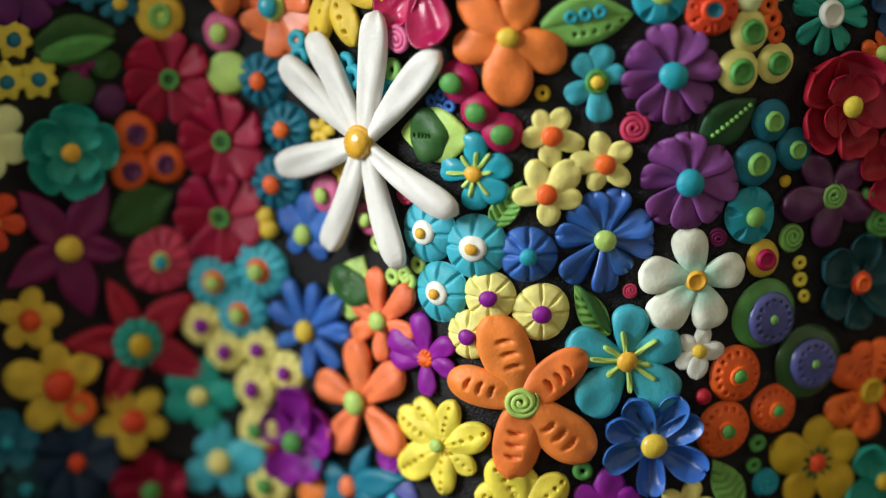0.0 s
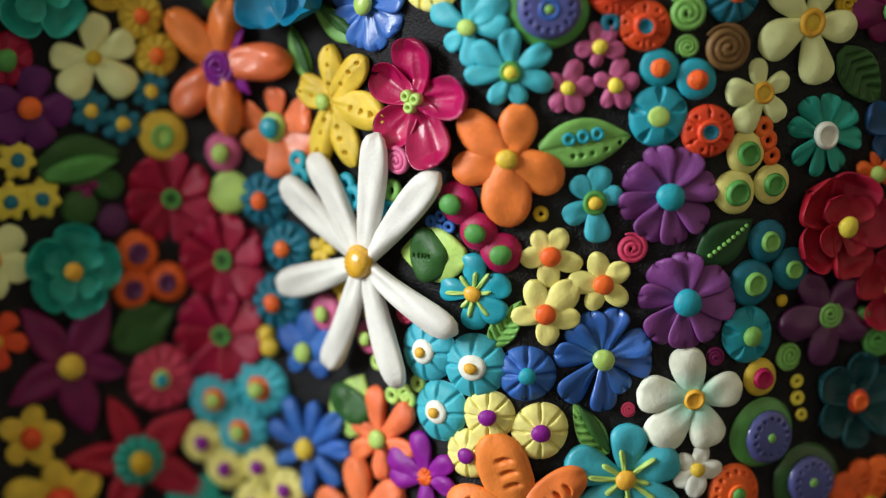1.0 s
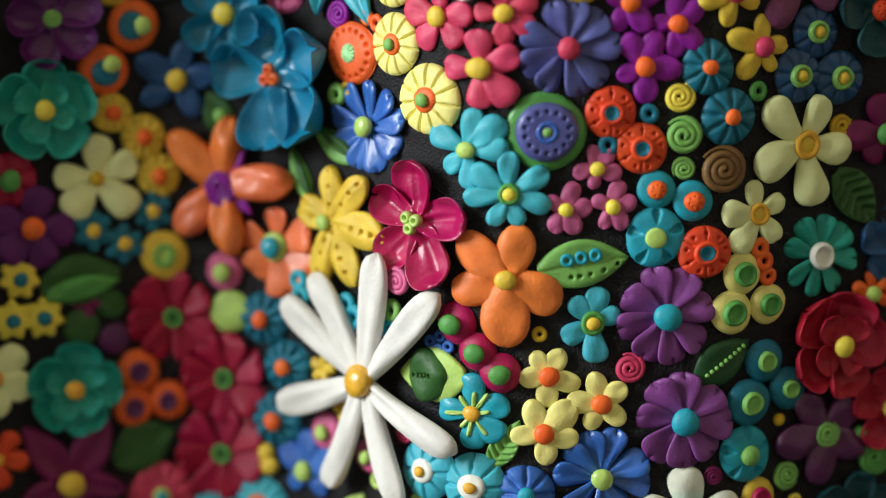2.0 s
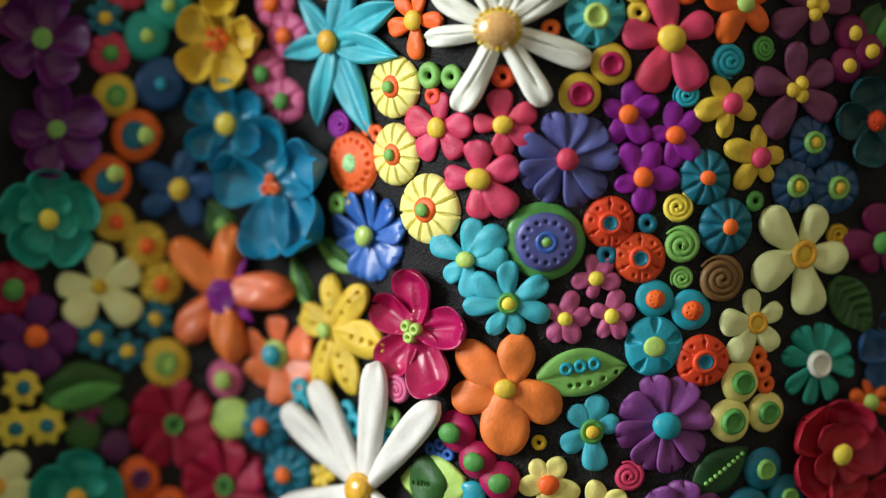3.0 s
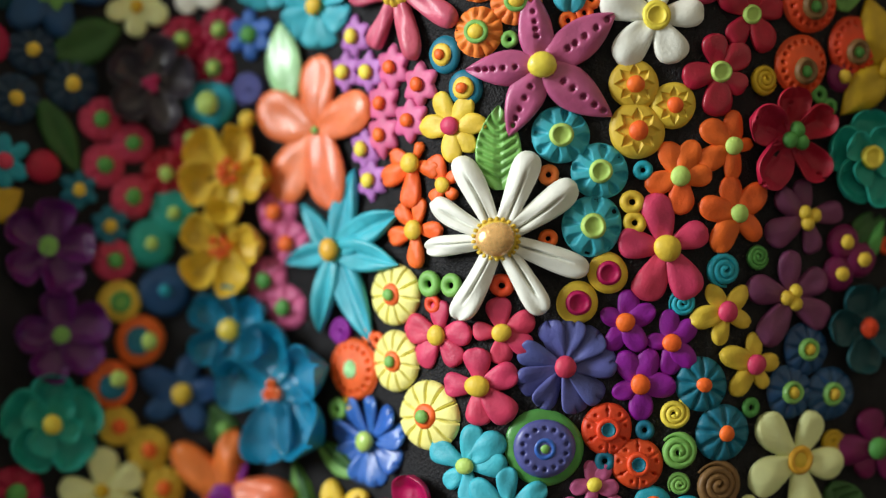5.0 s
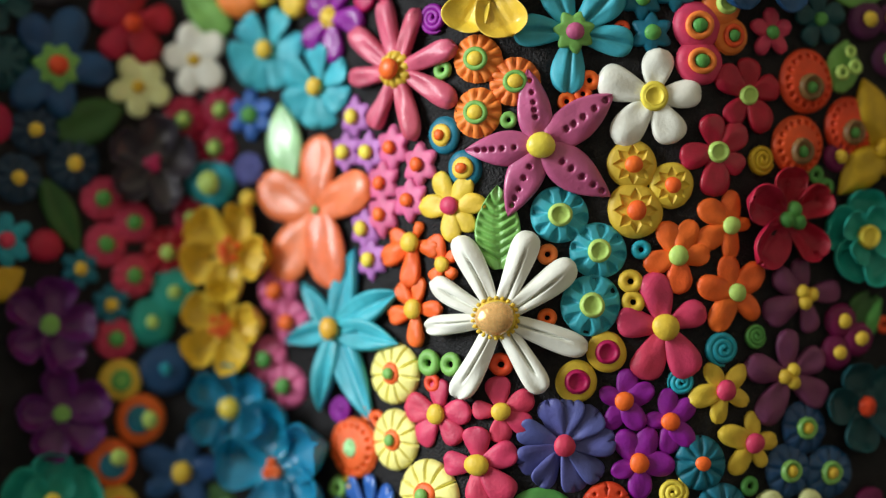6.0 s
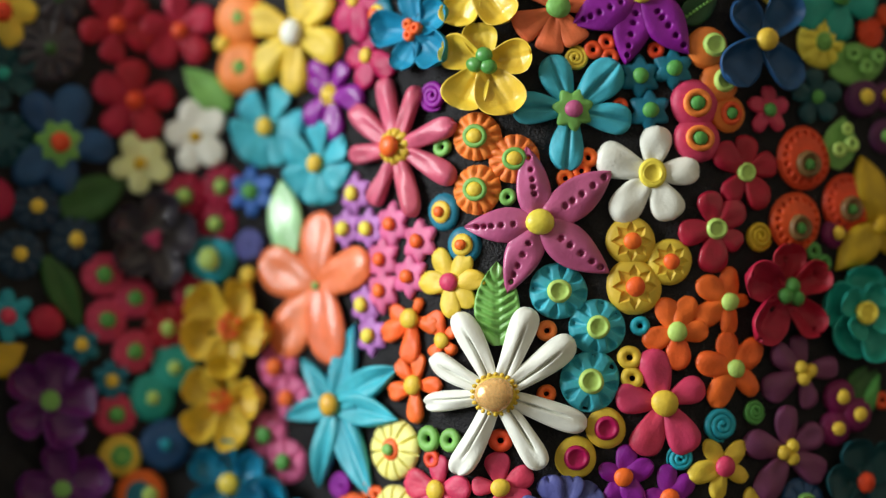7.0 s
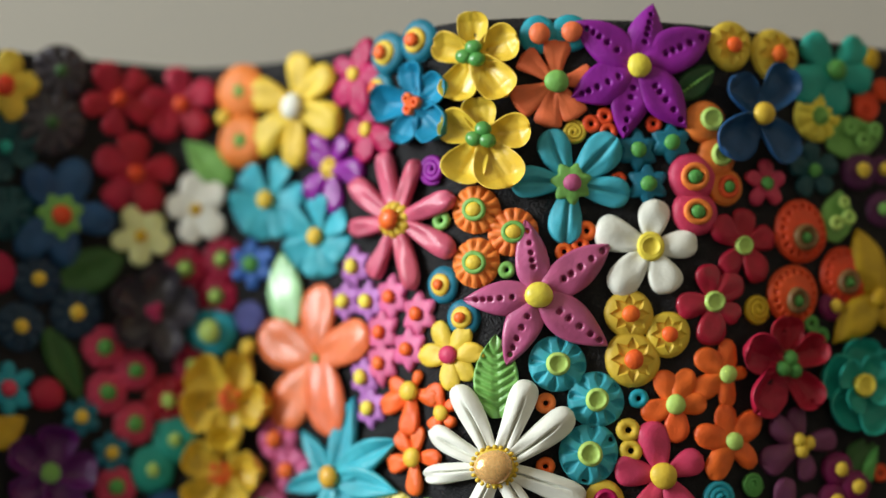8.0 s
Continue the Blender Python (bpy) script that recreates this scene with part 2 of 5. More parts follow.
def disc(R, T, grooves=0, depth=0.5, inner=0.3, dish=0.0, dots=0, dot_at=0.72, lobes=0, lobe=0.2, dome=0.25, seed=0, wide=0.09, notch=0.0, gouges=0, star=0):
    """A flattened clay pellet, optionally grooved, dished, pricked or lobed."""
    fine = dots or gouges or star
    na = 144 if gouges or star else 120 if fine else (216 if grooves and wide < 0.035 else 144 if grooves and wide < 0.056 else 72 if grooves or lobes else (36 if R > 0.004 else 22))
    rr = np.array([0.02, 0.2, 0.35, 0.5, 0.62, 0.72, 0.8, 0.87, 0.93, 0.97, 1.0, 1.0, 0.97, 0.9])
    if fine:
        rr = np.concatenate([np.linspace(0.02, 0.94, 26), [0.97, 1.0, 1.0, 0.97, 0.9]])
    nt = len(rr) - 3
    prof = np.sqrt(np.clip(1 - (rr[:nt] * 0.985) ** 8, 0, 1)) * (1 - dome * rr[:nt] ** 2)
    prof = prof - dish * np.clip(1 - (rr[:nt] / 0.72) ** 4, 0, 1)
    hh = np.concatenate([prof, [0.25, 0.06, 0.0]])
    th = np.arange(na) / na * 2 * np.pi
    A, Rr = np.meshgrid(th, rr)
    H = np.repeat(hh[:, None], na, 1)
    edge = np.ones_like(A)
    up = (np.arange(len(rr)) < nt)[:, None]
    rs = np.random.RandomState(seed)
    p = rs.uniform(0, 6.28, 4)
    edge = edge * (1 + 0.022 * np.sin(2 * A + p[0]) + 0.014 * np.sin(3 * A + p[1]))
    if lobes:
        point = np.abs((A * lobes / (2 * np.pi) + 0.5) % 1 - 0.5) * 2
        edge = edge * (1 - 1.25 * lobe * np.minimum(np.hypot(point, 0.14), 1.0 - 0.25 * np.clip(point - 0.75, 0, 1)) * np.clip(Rr * 1.3 - 0.3, 0, 1))
    if grooves:
        off = (A * grooves / (2 * np.pi) + 0.5) % 1 - 0.5
        dist = np.abs(off) * 2 * np.pi / grooves * Rr
        g = np.exp(-(dist / wide) ** 2) * np.clip((Rr - inner) * 8, 0, 1)
        H = np.where(up, H - depth * g, H)
        edge = edge * (1 - notch * g)
    if gouges:  # wedge cuts that widen towards the rim and end in a pit
        off = (A * gouges / (2 * np.pi) + 0.5 + 0.06 * np.sin(2 * A + p[2])) % 1 - 0.5
        dist = np.abs(off) * 2 * np.pi / gouges * Rr
        along = np.clip((Rr - 0.45) / 0.33, 0, 1)
        cut = np.exp(-(dist / (0.03 + 0.11 * along)) ** 4) * np.clip((Rr - 0.42) * 8, 0, 1) * np.clip((0.975 - Rr) * 12, 0, 1)
        H = np.where(up, H - (0.12 + 0.50 * along) * cut, H)
    if star:  # a pressed star with a sharp border
        off = np.abs((A * star / (2 * np.pi) + 0.5) % 1 - 0.5) * 2
        reach = 0.80 - 0.30 * off ** 0.7
        H = np.where(up, H - 0.30 / (1 + np.exp((Rr - reach) / 0.018)) * (0.55 + 0.45 * Rr / 0.8) + 0.10 * np.exp(-((Rr - reach) / 0.06) ** 2), H)
    if dots:
        off = (A * dots / (2 * np.pi) + 0.5) % 1 - 0.5
        d2 = (off * 2 * np.pi / dots * Rr) ** 2 + (Rr - dot_at) ** 2
        H = np.where(up, H - 0.55 * np.exp(-d2 / 0.055 ** 2), H)
    H = H + up * 0.03 * np.sin(3 * A * 0 + 5 * Rr * np.cos(A) + p[2]) + up * 0.02 * np.sin(6 * Rr * np.sin(A) + p[3])
    pts = np.stack([R * Rr * edge * np.sin(A), R * Rr * edge * np.cos(A), T * np.maximum(H, 0.0)], -1)
    v, f = loft(pts)
    return v, [q[::-1] for q in f]


def ball(R, high=0.8, seed=0):
    n = 9 if R > 0.002 else 7
    la = np.linspace(-1.1, 1.5, n)
    th = np.arange(18 if R > 0.002 else 12) / (18 if R > 0.002 else 12) * 2 * np.pi
    A, B = np.meshgrid(th, la)
    wob = 1 + 0.03 * np.sin(2 * A + seed) + 0.02 * np.sin(3 * A + 2 * seed)
    pts = np.stack([R * np.cos(B) * np.cos(A) * wob, R * np.cos(B) * np.sin(A) * wob, R * high * (0.8 + np.sin(B))], -1)
    return loft(pts)


def torus(R, r, seed=0):
    a, b = np.arange(28) / 28 * 2 * np.pi, np.arange(12) / 12 * 2 * np.pi
    A, B = np.meshgrid(a, b, indexing="ij")
    k = R + r * np.cos(B)
    wob = 1 + 0.03 * np.sin(2 * A + seed)
    v = np.stack([k * np.cos(A) * wob, k * np.sin(A) * wob, r * 0.95 * (1 + np.sin(B))], -1).reshape(-1, 3)
    f = [(i * 12 + j, ((i + 1) % 28) * 12 + j, ((i + 1) % 28) * 12 + (j + 1) % 12, i * 12 + (j + 1) % 12) for i in range(28) for j in range(12)]
    return v, f


def coil(R, turns=2.6, seed=0):
    """A string of clay rolled up into a flat spiral."""
    r = R / (2 * turns + 0.6)
    n = int(20 * turns)
    q = np.linspace(0, 1, n)
    ang = q * turns * 2 * np.pi + seed
    rad = 0.5 * r + q * (R - 1.5 * r)
    cx, cy = rad * np.cos(ang), rad * np.sin(ang)
    tx, ty = np.gradient(cx), np.gradient(cy)
    tl = np.hypot(tx, ty)
    nx, ny = ty / tl, -tx / tl
    b = np.arange(9) / 9 * 2 * np.pi
    thick = r * 1.08 * np.clip((1 - q) * 12, 0.35, 1)
    B, TT = np.meshgrid(b, thick)
    lift = (r * 0.95 + 0.35 * R * 0.25 * (1 - q))[:, None]
    pts = np.stack([cx[:, None] + nx[:, None] * TT * np.cos(B), cy[:, None] + ny[:, None] * TT * np.cos(B), lift + TT * 1.25 * np.sin(B)], -1)
    return loft(pts)


def turned(v, degrees, a=0.0, b=0.0, h=0.0):
    """Turned clockwise by degrees as seen from the front, and moved."""
    k = radians(degrees)
    out = v.copy()
    out[:, 0] = v[:, 0] * math.cos(k) + v[:, 1] * math.sin(k) + a
    out[:, 1] = -v[:, 0] * math.sin(k) + v[:, 1] * math.cos(k) + b
    out[:, 2] += h
    return out


# ---- things on the surface ----
class Spot:
    """A thing's place on the relief; it lays the thing's parts onto the waved ground."""

    def __init__(self, name, s, z, lift, label, category, group):
        self.s, self.z, self.lift = s, z + EYE, lift
        self.base = spread(np.array([[0, 0, lift]]), s, self.z)[0]
        self.thing = tagged(new(name), label, category, group)
        self.thing.location = self.base

    def part(self, name, shape, mat, parent=None, label="", h=0.0):
        v, f = shape
        v = v + np.array([0, 0, self.lift + h])
        w = spread(v, self.s, self.z) - self.base
        me = bpy.data.meshes.new(name)
        me.from_pydata(w.tolist(), [], f)
        me.polygons.foreach_set("use_smooth", [True] * len(me.polygons))
        me.materials.append(mat)
        ob = new(name, me)
        ob.parent = parent or self.thing
        if label:
            ob["label"] = label
        return ob


count = 0
NUMBERS = dict(zip(range(3, 13), "three four five six seven eight nine ten eleven twelve".split()))
SHAPES = dict(drop="rounded", oval="oval", strip="long", point="pointed", heart="notched", fan="square-ended", cup="cupped")


def word(c):
    return WORDS.get(c, c)


def centre(spot, spec, R, h, gloss=0.0):
    """Stacks the pieces of a flower's middle: 'disc lime .25, ball yellow .17'."""
    global count
    seat = None
    for piece in [p.split() for p in spec.split(",") if p.strip()]:
        kind, col, size = piece[0], piece[1], float(piece[2]) * R
        a = float(piece[3]) * R if len(piece) > 3 else 0.0
        b = float(piece[4]) * R if len(piece) > 4 else 0.0
        count += 1
        mat = clay(col, gloss)
        lab = word(col) + " clay "
        if kind == "ball":
            spot.part("centre_ball", (turned(ball(size, 0.62, count)[0], 0, a, b), ball(size, 0.62, count)[1]), mat, seat, lab + "ball", h)
        elif kind == "pearl":
            spot.part("centre_ball", ball(size, 0.55, count), clay(col, 1.0), seat, "pearly golden ball", h)
        elif kind == "disc":
            v, f = disc(size, size * 0.42, seed=count)
            top = spot.part("centre_disc", (turned(v, 0, a, b), f), mat, seat, lab + "disc", h)
            h += size * 0.26
            seat = seat or top
        elif kind == "cup":
            v, f = disc(size, size * 0.62, dish=0.5, seed=count, dome=0.1)
            top = spot.part("centre_cup", (turned(v, 0, a, b), f), mat, seat, lab + "cup", h)
            h += size * 0.06
            seat = seat or top
        elif kind == "pricked":
            v, f = disc(size, size * 0.34, dots=14, dot_at=0.70, dish=0.12, seed=count, dome=0.15)
            top = spot.part("centre_disc", (turned(v, 0, a, b), f), mat, seat, lab + "disc with a ring of dots", h)
            h += size * 0.16
            seat = seat or top
        elif kind == "frill":
            v, f = disc(size, size * 0.5, grooves=11, depth=0.4, inner=0.3, seed=count, wide=0.08, notch=0.04)
            top = spot.part("centre_disc", (turned(v, 0, a, b), f), mat, seat, lab + "grooved disc", h)
            h += size * 0.34
            seat = seat or top
        elif kind == "star":
            v, f = disc(size, size * 0.30, lobes=7, lobe=0.26, seed=count, dome=0.1)
            top = spot.part("centre_star", (turned(v, 20, a, b), f), mat, seat, lab + "star", h)
            h += size * 0.22
            seat = seat or top
        elif kind == "ring":
            v, f = torus(size * 0.78, size * 0.24, count)
            spot.part("centre_ring", (turned(v, 0, a, b), f), mat, seat, lab + "ring", h)
        elif kind == "coil":
            v, f = coil(size, 2.7, count)
            spot.part("centre_coil", (turned(v, 0, a, b), f), mat, seat, lab + "spiral", h)
        elif kind == "triple":
            for q in range(3):
                v, f = ball(size * 0.56, 0.8, count + q)
                spot.part("centre_ball", (turned(v, 0, size * 0.52 * math.sin(q * 2.1 + count), size * 0.52 * math.cos(q * 2.1 + count)), f), mat, seat, lab + "ball", h)
        elif kind == "tubes":
            for q in range(3):
                v, f = torus(size * 0.34, size * 0.24, count + q)
                v[:, 2] *= 1.9
                k = q * 2.1 + count
                spot.part("centre_tube", (turned(v, 0, size * 0.56 * math.sin(k), size * 0.56 * math.cos(k)), f), mat, seat, lab + "tube", h)
        elif kind == "cluster":
            for q in range(7):
                v, f = torus(size * 0.15, size * 0.13, count + q)
                v[:, 2] *= 2.2
                k, far = q * 1.05 + count, size * (0.0 if q == 6 else 0.62 + 0.2 * math.sin(q * 5.1))
                spot.part("centre_tube", (turned(v, 0, far * math.sin(k), far * math.cos(k)), f), mat, seat, lab + "tube", h + (size * 0.25 if q == 6 else 0))
        elif kind == "beaded":
            v, f = disc(size * 0.92, size * 0.34, seed=count)
            top = spot.part("centre_disc", (v, f), mat, seat, lab + "disc", h)
            for q in range(22):
                v, f = ball(size * 0.10, 0.9, count + q)
                k = q * 2 * math.pi / 22
                spot.part("centre_bead", (turned(v, 0, size * 0.93 * math.sin(k), size * 0.93 * math.cos(k)), f), mat, top, lab + "bead", h + size * 0.10)
            h += size * 0.2
            seat = seat or top
        elif kind == "berry":
            v, f = disc(size, size * 0.8, dots=7, dot_at=0.55, dome=0.5, seed=count)
            spot.part("centre_berry", (turned(v, 0, a, b), f), mat, seat, lab + "pricked ball", h)
        elif kind == "stamens":
            for q in range(8):
                v, f = petal(size * (0.9 + 0.2 * math.sin(q * 2.3)), size * 0.085, size * 0.16, "strip", seed=count + q, rise=0.10)
                spot.part("stamen", (turned(v, q * 45 + 12 * math.sin(q * 1.7 + count)), f), mat, seat, lab + "string", h)
        elif kind == "fringe":
            for q in range(10):
                v, f = petal(size, size * 0.16, size * 0.2, "strip", seed=count + q, rise=0.1)
                spot.part("fringe", (turned(v, q * 36 + 5), f), mat, seat, lab + "fringe", h)


def flower(s, z, r, n, rot, style, colour, middle="", gloss=0.0, w=1.0, thick=1.0, lift=0.0, tips=(), crease=0.0, cup=0.0,
           rise=0.0, dots=0, veins=0, curl=0.0, second="", jitter=5.0, inner=0):
    """A clay flower: n petals round a middle. tips: (angle, length) of each petal where they are uneven."""
    global count
    count += 1
    rs = random.Random(count)
    n = len(tips) or n
    mid = [p.split()[1] for p in middle.split(",") if p.strip()]
    text = f"{'glossy ' if gloss > 0.4 else ''}{word(colour)} clay flower with {NUMBERS[n]} {SHAPES[style]} petals" + (f", {word(mid[-1])} centre" if mid else "")
    spot = Spot("flower", s, z, lift, text, "flower", "clay flowers on the relief")
    rows = tips or [(rot + 360 / n * q + rs.uniform(-jitter, jitter), r * rs.uniform(0.95, 1.03)) for q in range(n)]
    for q, (angle, length) in enumerate(rows):
        part_of = math.sin(math.pi / n)
        wide = {"strip": 0.115, "point": 0.205, "oval": min(0.36, 0.555 * part_of), "heart": min(0.46, 0.75 * part_of),
                "cup": min(0.42, 0.67 * part_of), "fan": min(0.5, 0.86 * part_of)}.get(style) or min(0.33, 0.55 * part_of)
        T = min(max(0.20 * length, 0.0022), 0.0046) * thick * {"heart": 0.7, "fan": 0.7, "cup": 1.35}.get(style, 1.0)
        col = second if second and q % 2 else colour
        v, f = petal(length, wide * w * length * rs.uniform(0.99, 1.12), T, style, crease, cup, rise + rs.uniform(-0.02, 0.03), dots, veins, count * 13 + q, curl, {"heart": 0.32, "cup": 0.07}.get(style, 0.0))
        spot.part("petal", (turned(v, angle, 0, 0, 0.00025 * (q % 3)), f), clay(col, gloss))
    for q in range(inner):
        length = 0.64 * r * rs.uniform(0.92, 1.06)
        v, f = petal(length, 0.46 * length, 0.0024, "cup", 0.0, cup, 0.1, seed=count * 17 + q, tilt=0.1)
        spot.part("inner_petal", (turned(v, rot + 28 + 360 / inner * q + rs.uniform(-9, 9), 0, 0, 0.0026 + 0.0003 * q), f), clay(colour, gloss))
    T = min(max(0.20 * r, 0.0022), 0.0046) * thick + (0.002 if inner else 0)
    centre(spot, middle, r, T * 0.62 if not cup else T * 0.8, gloss)
    return spot


def button(s, z, r, colour, middle="", grooves=0, depth=0.5, inner=0.35, dots=0, dot_at=0.72, lobes=0, lobe=0.2, gloss=0.0, lift=0.0,
           high=0.34, rot=0.0, dish=0.0, dome=0.25, wide=0.09, notch=0.025, tall=1.0, gouges=0, star=0):
    """A flat clay pellet with a stacked middle."""
    global count
    count += 1
    mid = [p.split()[1] for p in middle.split(",") if p.strip()]
    kind = "star-shaped" if lobes else "gouged" if gouges else "star-pressed" if star else "grooved" if grooves else "pricked" if dots else "round"
    text = f"{kind} {word(colour)} clay button pressed on the relief" + (f", {word(mid[-1])} centre" if mid else "")
    spot = Spot("button", s, z, lift, text, "clay button", "clay buttons on the relief")
    T = min(r * high, 0.0055)
    v, f = disc(r, T, grooves, depth, inner, dish, dots, dot_at, lobes, lobe, dome, count, wide, notch, gouges, star)
    v[:, 1] *= tall
    spot.part("disc", (turned(v, rot), f), clay(colour, gloss))
    centre(spot, middle, r, T * (0.86 - dish), gloss)
    return spot


def bead(s, z, r, colour, lift=0.0, gloss=0.0):
    """A small clay ring."""
    global count
    count += 1
    spot = Spot("ring_bead", s, z, lift, f"small {word(colour)} clay ring bead between the flowers", "bead", "beads")
    spot.part("ring", torus(r * 0.62, r * 0.38, count), clay(colour, gloss))


def pellet(s, z, r, colour, lift=0.0, gloss=0.0, high=0.75):
    global count
    count += 1
    spot = Spot("pellet", s, z, lift, f"small round {word(colour)} clay ball between the flowers", "clay ball", "clay balls")
    spot.part("ball", ball(r, high, count), clay(colour, gloss))


def spiral(s, z, r, colour, lift=0.0, turns=2.6, gloss=0.0):
    global count
    count += 1
    spot = Spot("spiral", s, z, lift, f"{word(colour)} clay string rolled into a flat spiral", "clay spiral", "clay spirals")
    spot.part("coil", coil(r, turns, count * 1.3), clay(colour, gloss))


def leaf(s, z, L, angle, colour, w=0.24, veins=0, dots=0, crease=0.5, lift=0.0, gloss=0.0, style="point", rib="", spots="", second="", band=""):
    """A clay leaf centred on (s, z), its tip towards angle (clockwise from up)."""
    global count
    count += 1
    spot = Spot("leaf", s, z, lift, f"{'glossy ' if gloss > 0.4 else ''}{word(colour)} clay leaf" + (" with veins" if veins else " with pricked dots" if dots else " with a creased middle") + " on the relief", "leaf", "clay leaves")
    T = min(max(0.12 * L, 0.002), 0.0036)
    v, f = petal(L, w * L, T, style, crease, 0.0, 0.0, dots, veins, count, ribbed=True, dot_side=0.5 if spots else 0.0)
    v[:, 1] -= L / 2
    spot.part("blade", (turned(v, angle), f), clay(colour, gloss))
    if second:
        v, f = petal(L * 0.92, w * L * 0.5, T * 1.1, style, 0.0, seed=count + 5)
        v[:, 1] -= L * 0.46
        v[:, 0] += w * L * 0.34
        spot.part("half_blade", (turned(v, angle), f), clay(second, gloss), None, word(second) + " half", 0.0006)
    if band:
        v, f = petal(L * 0.56, w * L * 0.98, T * 1.5, "oval", 0.0, dots=5, seed=count + 3)
        v[:, 1] -= L * 0.28
        spot.part("band", (turned(v, angle), f), clay(band, gloss), None, word(band) + " band with pricked dots", T * 0.1)
    if rib:
        for q in range(9):
            v, f = ball(L * 0.035, 0.9, q)
            v[:, 1] += (q - 4) * L * 0.085
            spot.part("rib_bead", (turned(v, angle), f), clay(rib), None, word(rib) + " bead", T * 0.7)
    if spots:
        for q in range(3):
            v, f = torus(L * 0.05, L * 0.026, q)
            v[:, 1] += (q - 1.0) * L * 0.155 - 0.02 * L
            v[:, 0] -= w * L * 0.3
            spot.part("ring", (turned(v, angle), f), clay(spots), None, word(spots) + " ring", T * 0.75)
    return spot


# ---- the room ----
def slab(name, lo, hi, mat, kind="structure", parent=None, label=""):
    bm = bmesh.new()
    bmesh.ops.create_cube(bm, size=1)
    bmesh.ops.scale(bm, vec=[b - a for a, b in zip(lo, hi)], verts=bm.verts)
    bmesh.ops.bevel(bm, geom=bm.edges[:], offset=0.003, segments=2, affect="EDGES")
    me = bpy.data.meshes.new(name)
    bm.to_mesh(me)
    bm.free()
    me.materials.append(mat)
    ob = new(name, me)
    ob.location = [(a + b) / 2 for a, b in zip(lo, hi)]
    if parent:
        ob.parent = parent
    elif kind:
        ob["kind"] = kind
    if label:
        ob["label"] = label
    return ob


slab("floor", (-2.1, -3.1, -0.1), (2.6, 1.1, 0), FLOOR_GREY, label="plain grey floor of the room")
slab("ceiling", (-2.1, -3.1, 2.9), (2.6, 1.1, 3.0), CREAM_PAINT, label="plain pale ceiling of the room")
slab("wall_north", (-2.0, 0.9, 0), (2.5, 1.0, 2.9), WALL_PAINT, label="plain beige painted wall behind the relief")
slab("wall_south", (-2.0, -3.1, 0), (2.5, -3.0, 2.9), CREAM_PAINT, label="plain cream painted wall")
slab("wall_east", (2.5, -3.1, 0), (2.6, 1.0, 2.9), CREAM_PAINT, label="plain cream painted wall")
west = slab("wall_west", (-2.1, -3.1, 0), (-2.0, -1.43, 2.9), WALL_PAINT, label="beige wall with a window opening")
slab("wall_west_b", (-2.1, -0.23, 0), (-2.0, 1.0, 2.9), WALL_PAINT, label="beige wall beside the window")
slab("wall_west_c", (-2.1, -1.43, 0), (-2.0, -0.23, 0.5), WALL_PAINT, label="beige wall below the window")
slab("wall_west_d", (-2.1, -1.43, 1.8), (-2.0, -0.23, 2.9), WALL_PAINT, label="beige wall above the window")
window = tagged(new("window_1"), "white framed window in the beige wall", "window", kind="structure")
window.location = (-2.05, -0.83, 0.5)
for nm, lo, hi in (("window_sill", (-0.06, -0.6, 0.0), (0.10, 0.6, 0.04)), ("window_frame", (-0.03, -0.6, 0.04), (0.03, -0.55, 1.3)),
                   ("window_frame", (-0.03, 0.55, 0.04), (0.03, 0.6, 1.3)), ("window_frame", (-0.03, -0.55, 1.25), (0.03, 0.55, 1.3))):
    slab(nm, lo, hi, FRAME_WHITE, "", window)

# ---- the waved relief panel: a black clay ground on a thick board with a waved rim ----
def relief_panel():
    panel = tagged(new("relief_panel"), "waved black panel covered with clay flowers", "panel")
    xs = np.linspace(-0.245, 0.245, 260)
    ys = np.interp(xs, FX, FY)
    nx = len(xs)

    def skin(name, rows, label):
        """Joins rows of points, one a level or a fold, into a sheet."""
        v = [p for row in rows for p in row]
        f = [(j * nx + i, j * nx + i + 1, (j + 1) * nx + i + 1, (j + 1) * nx + i) for j in range(len(rows) - 1) for i in range(nx - 1)]
        me = bpy.data.meshes.new(name)
        me.from_pydata(v, [], f)
        me.polygons.foreach_set("use_smooth", [True] * len(me.polygons))
        me.materials.append(BACKING)
        ob = new(name, me)
        ob.parent = panel
        ob["label"] = label

    def lumpy(x, y, z):
        k = noise.fractal(Vector((x * 95, z * 95, 3.1)), 0.8, 2.1, 3) + 0.6 * noise.noise(Vector((x * 420, z * 420, 1.7)))
        return (x, y - 0.0011 * k, z)

    tops = np.interp(xs, FX, RIM)
    skin("ground", [[lumpy(x, y, (top - 0.004) * q) for x, y, top in zip(xs, ys, tops)] for q in np.linspace(0, 1, 300)], "black lumpy clay ground")
    folds = ((-0.0002, -0.006), (0.0, -0.0015), (0.0012, -0.0003), (0.003, 0.0), (0.019, 0.0), (0.021, -0.001), (0.022, -0.004))
    skin("rim", [[(x, y + d, top + h) for x, y, top in zip(xs, ys, tops)] for d, h in folds], "smooth black rim")
    skin("back", [[(x, y + d, (top - 0.004) * q) for x, y, top in zip(xs, ys, tops)] for d, q in ((0.022, 1), (0.022, 0), (0.0, 0))], "plain black back")


relief_panel()

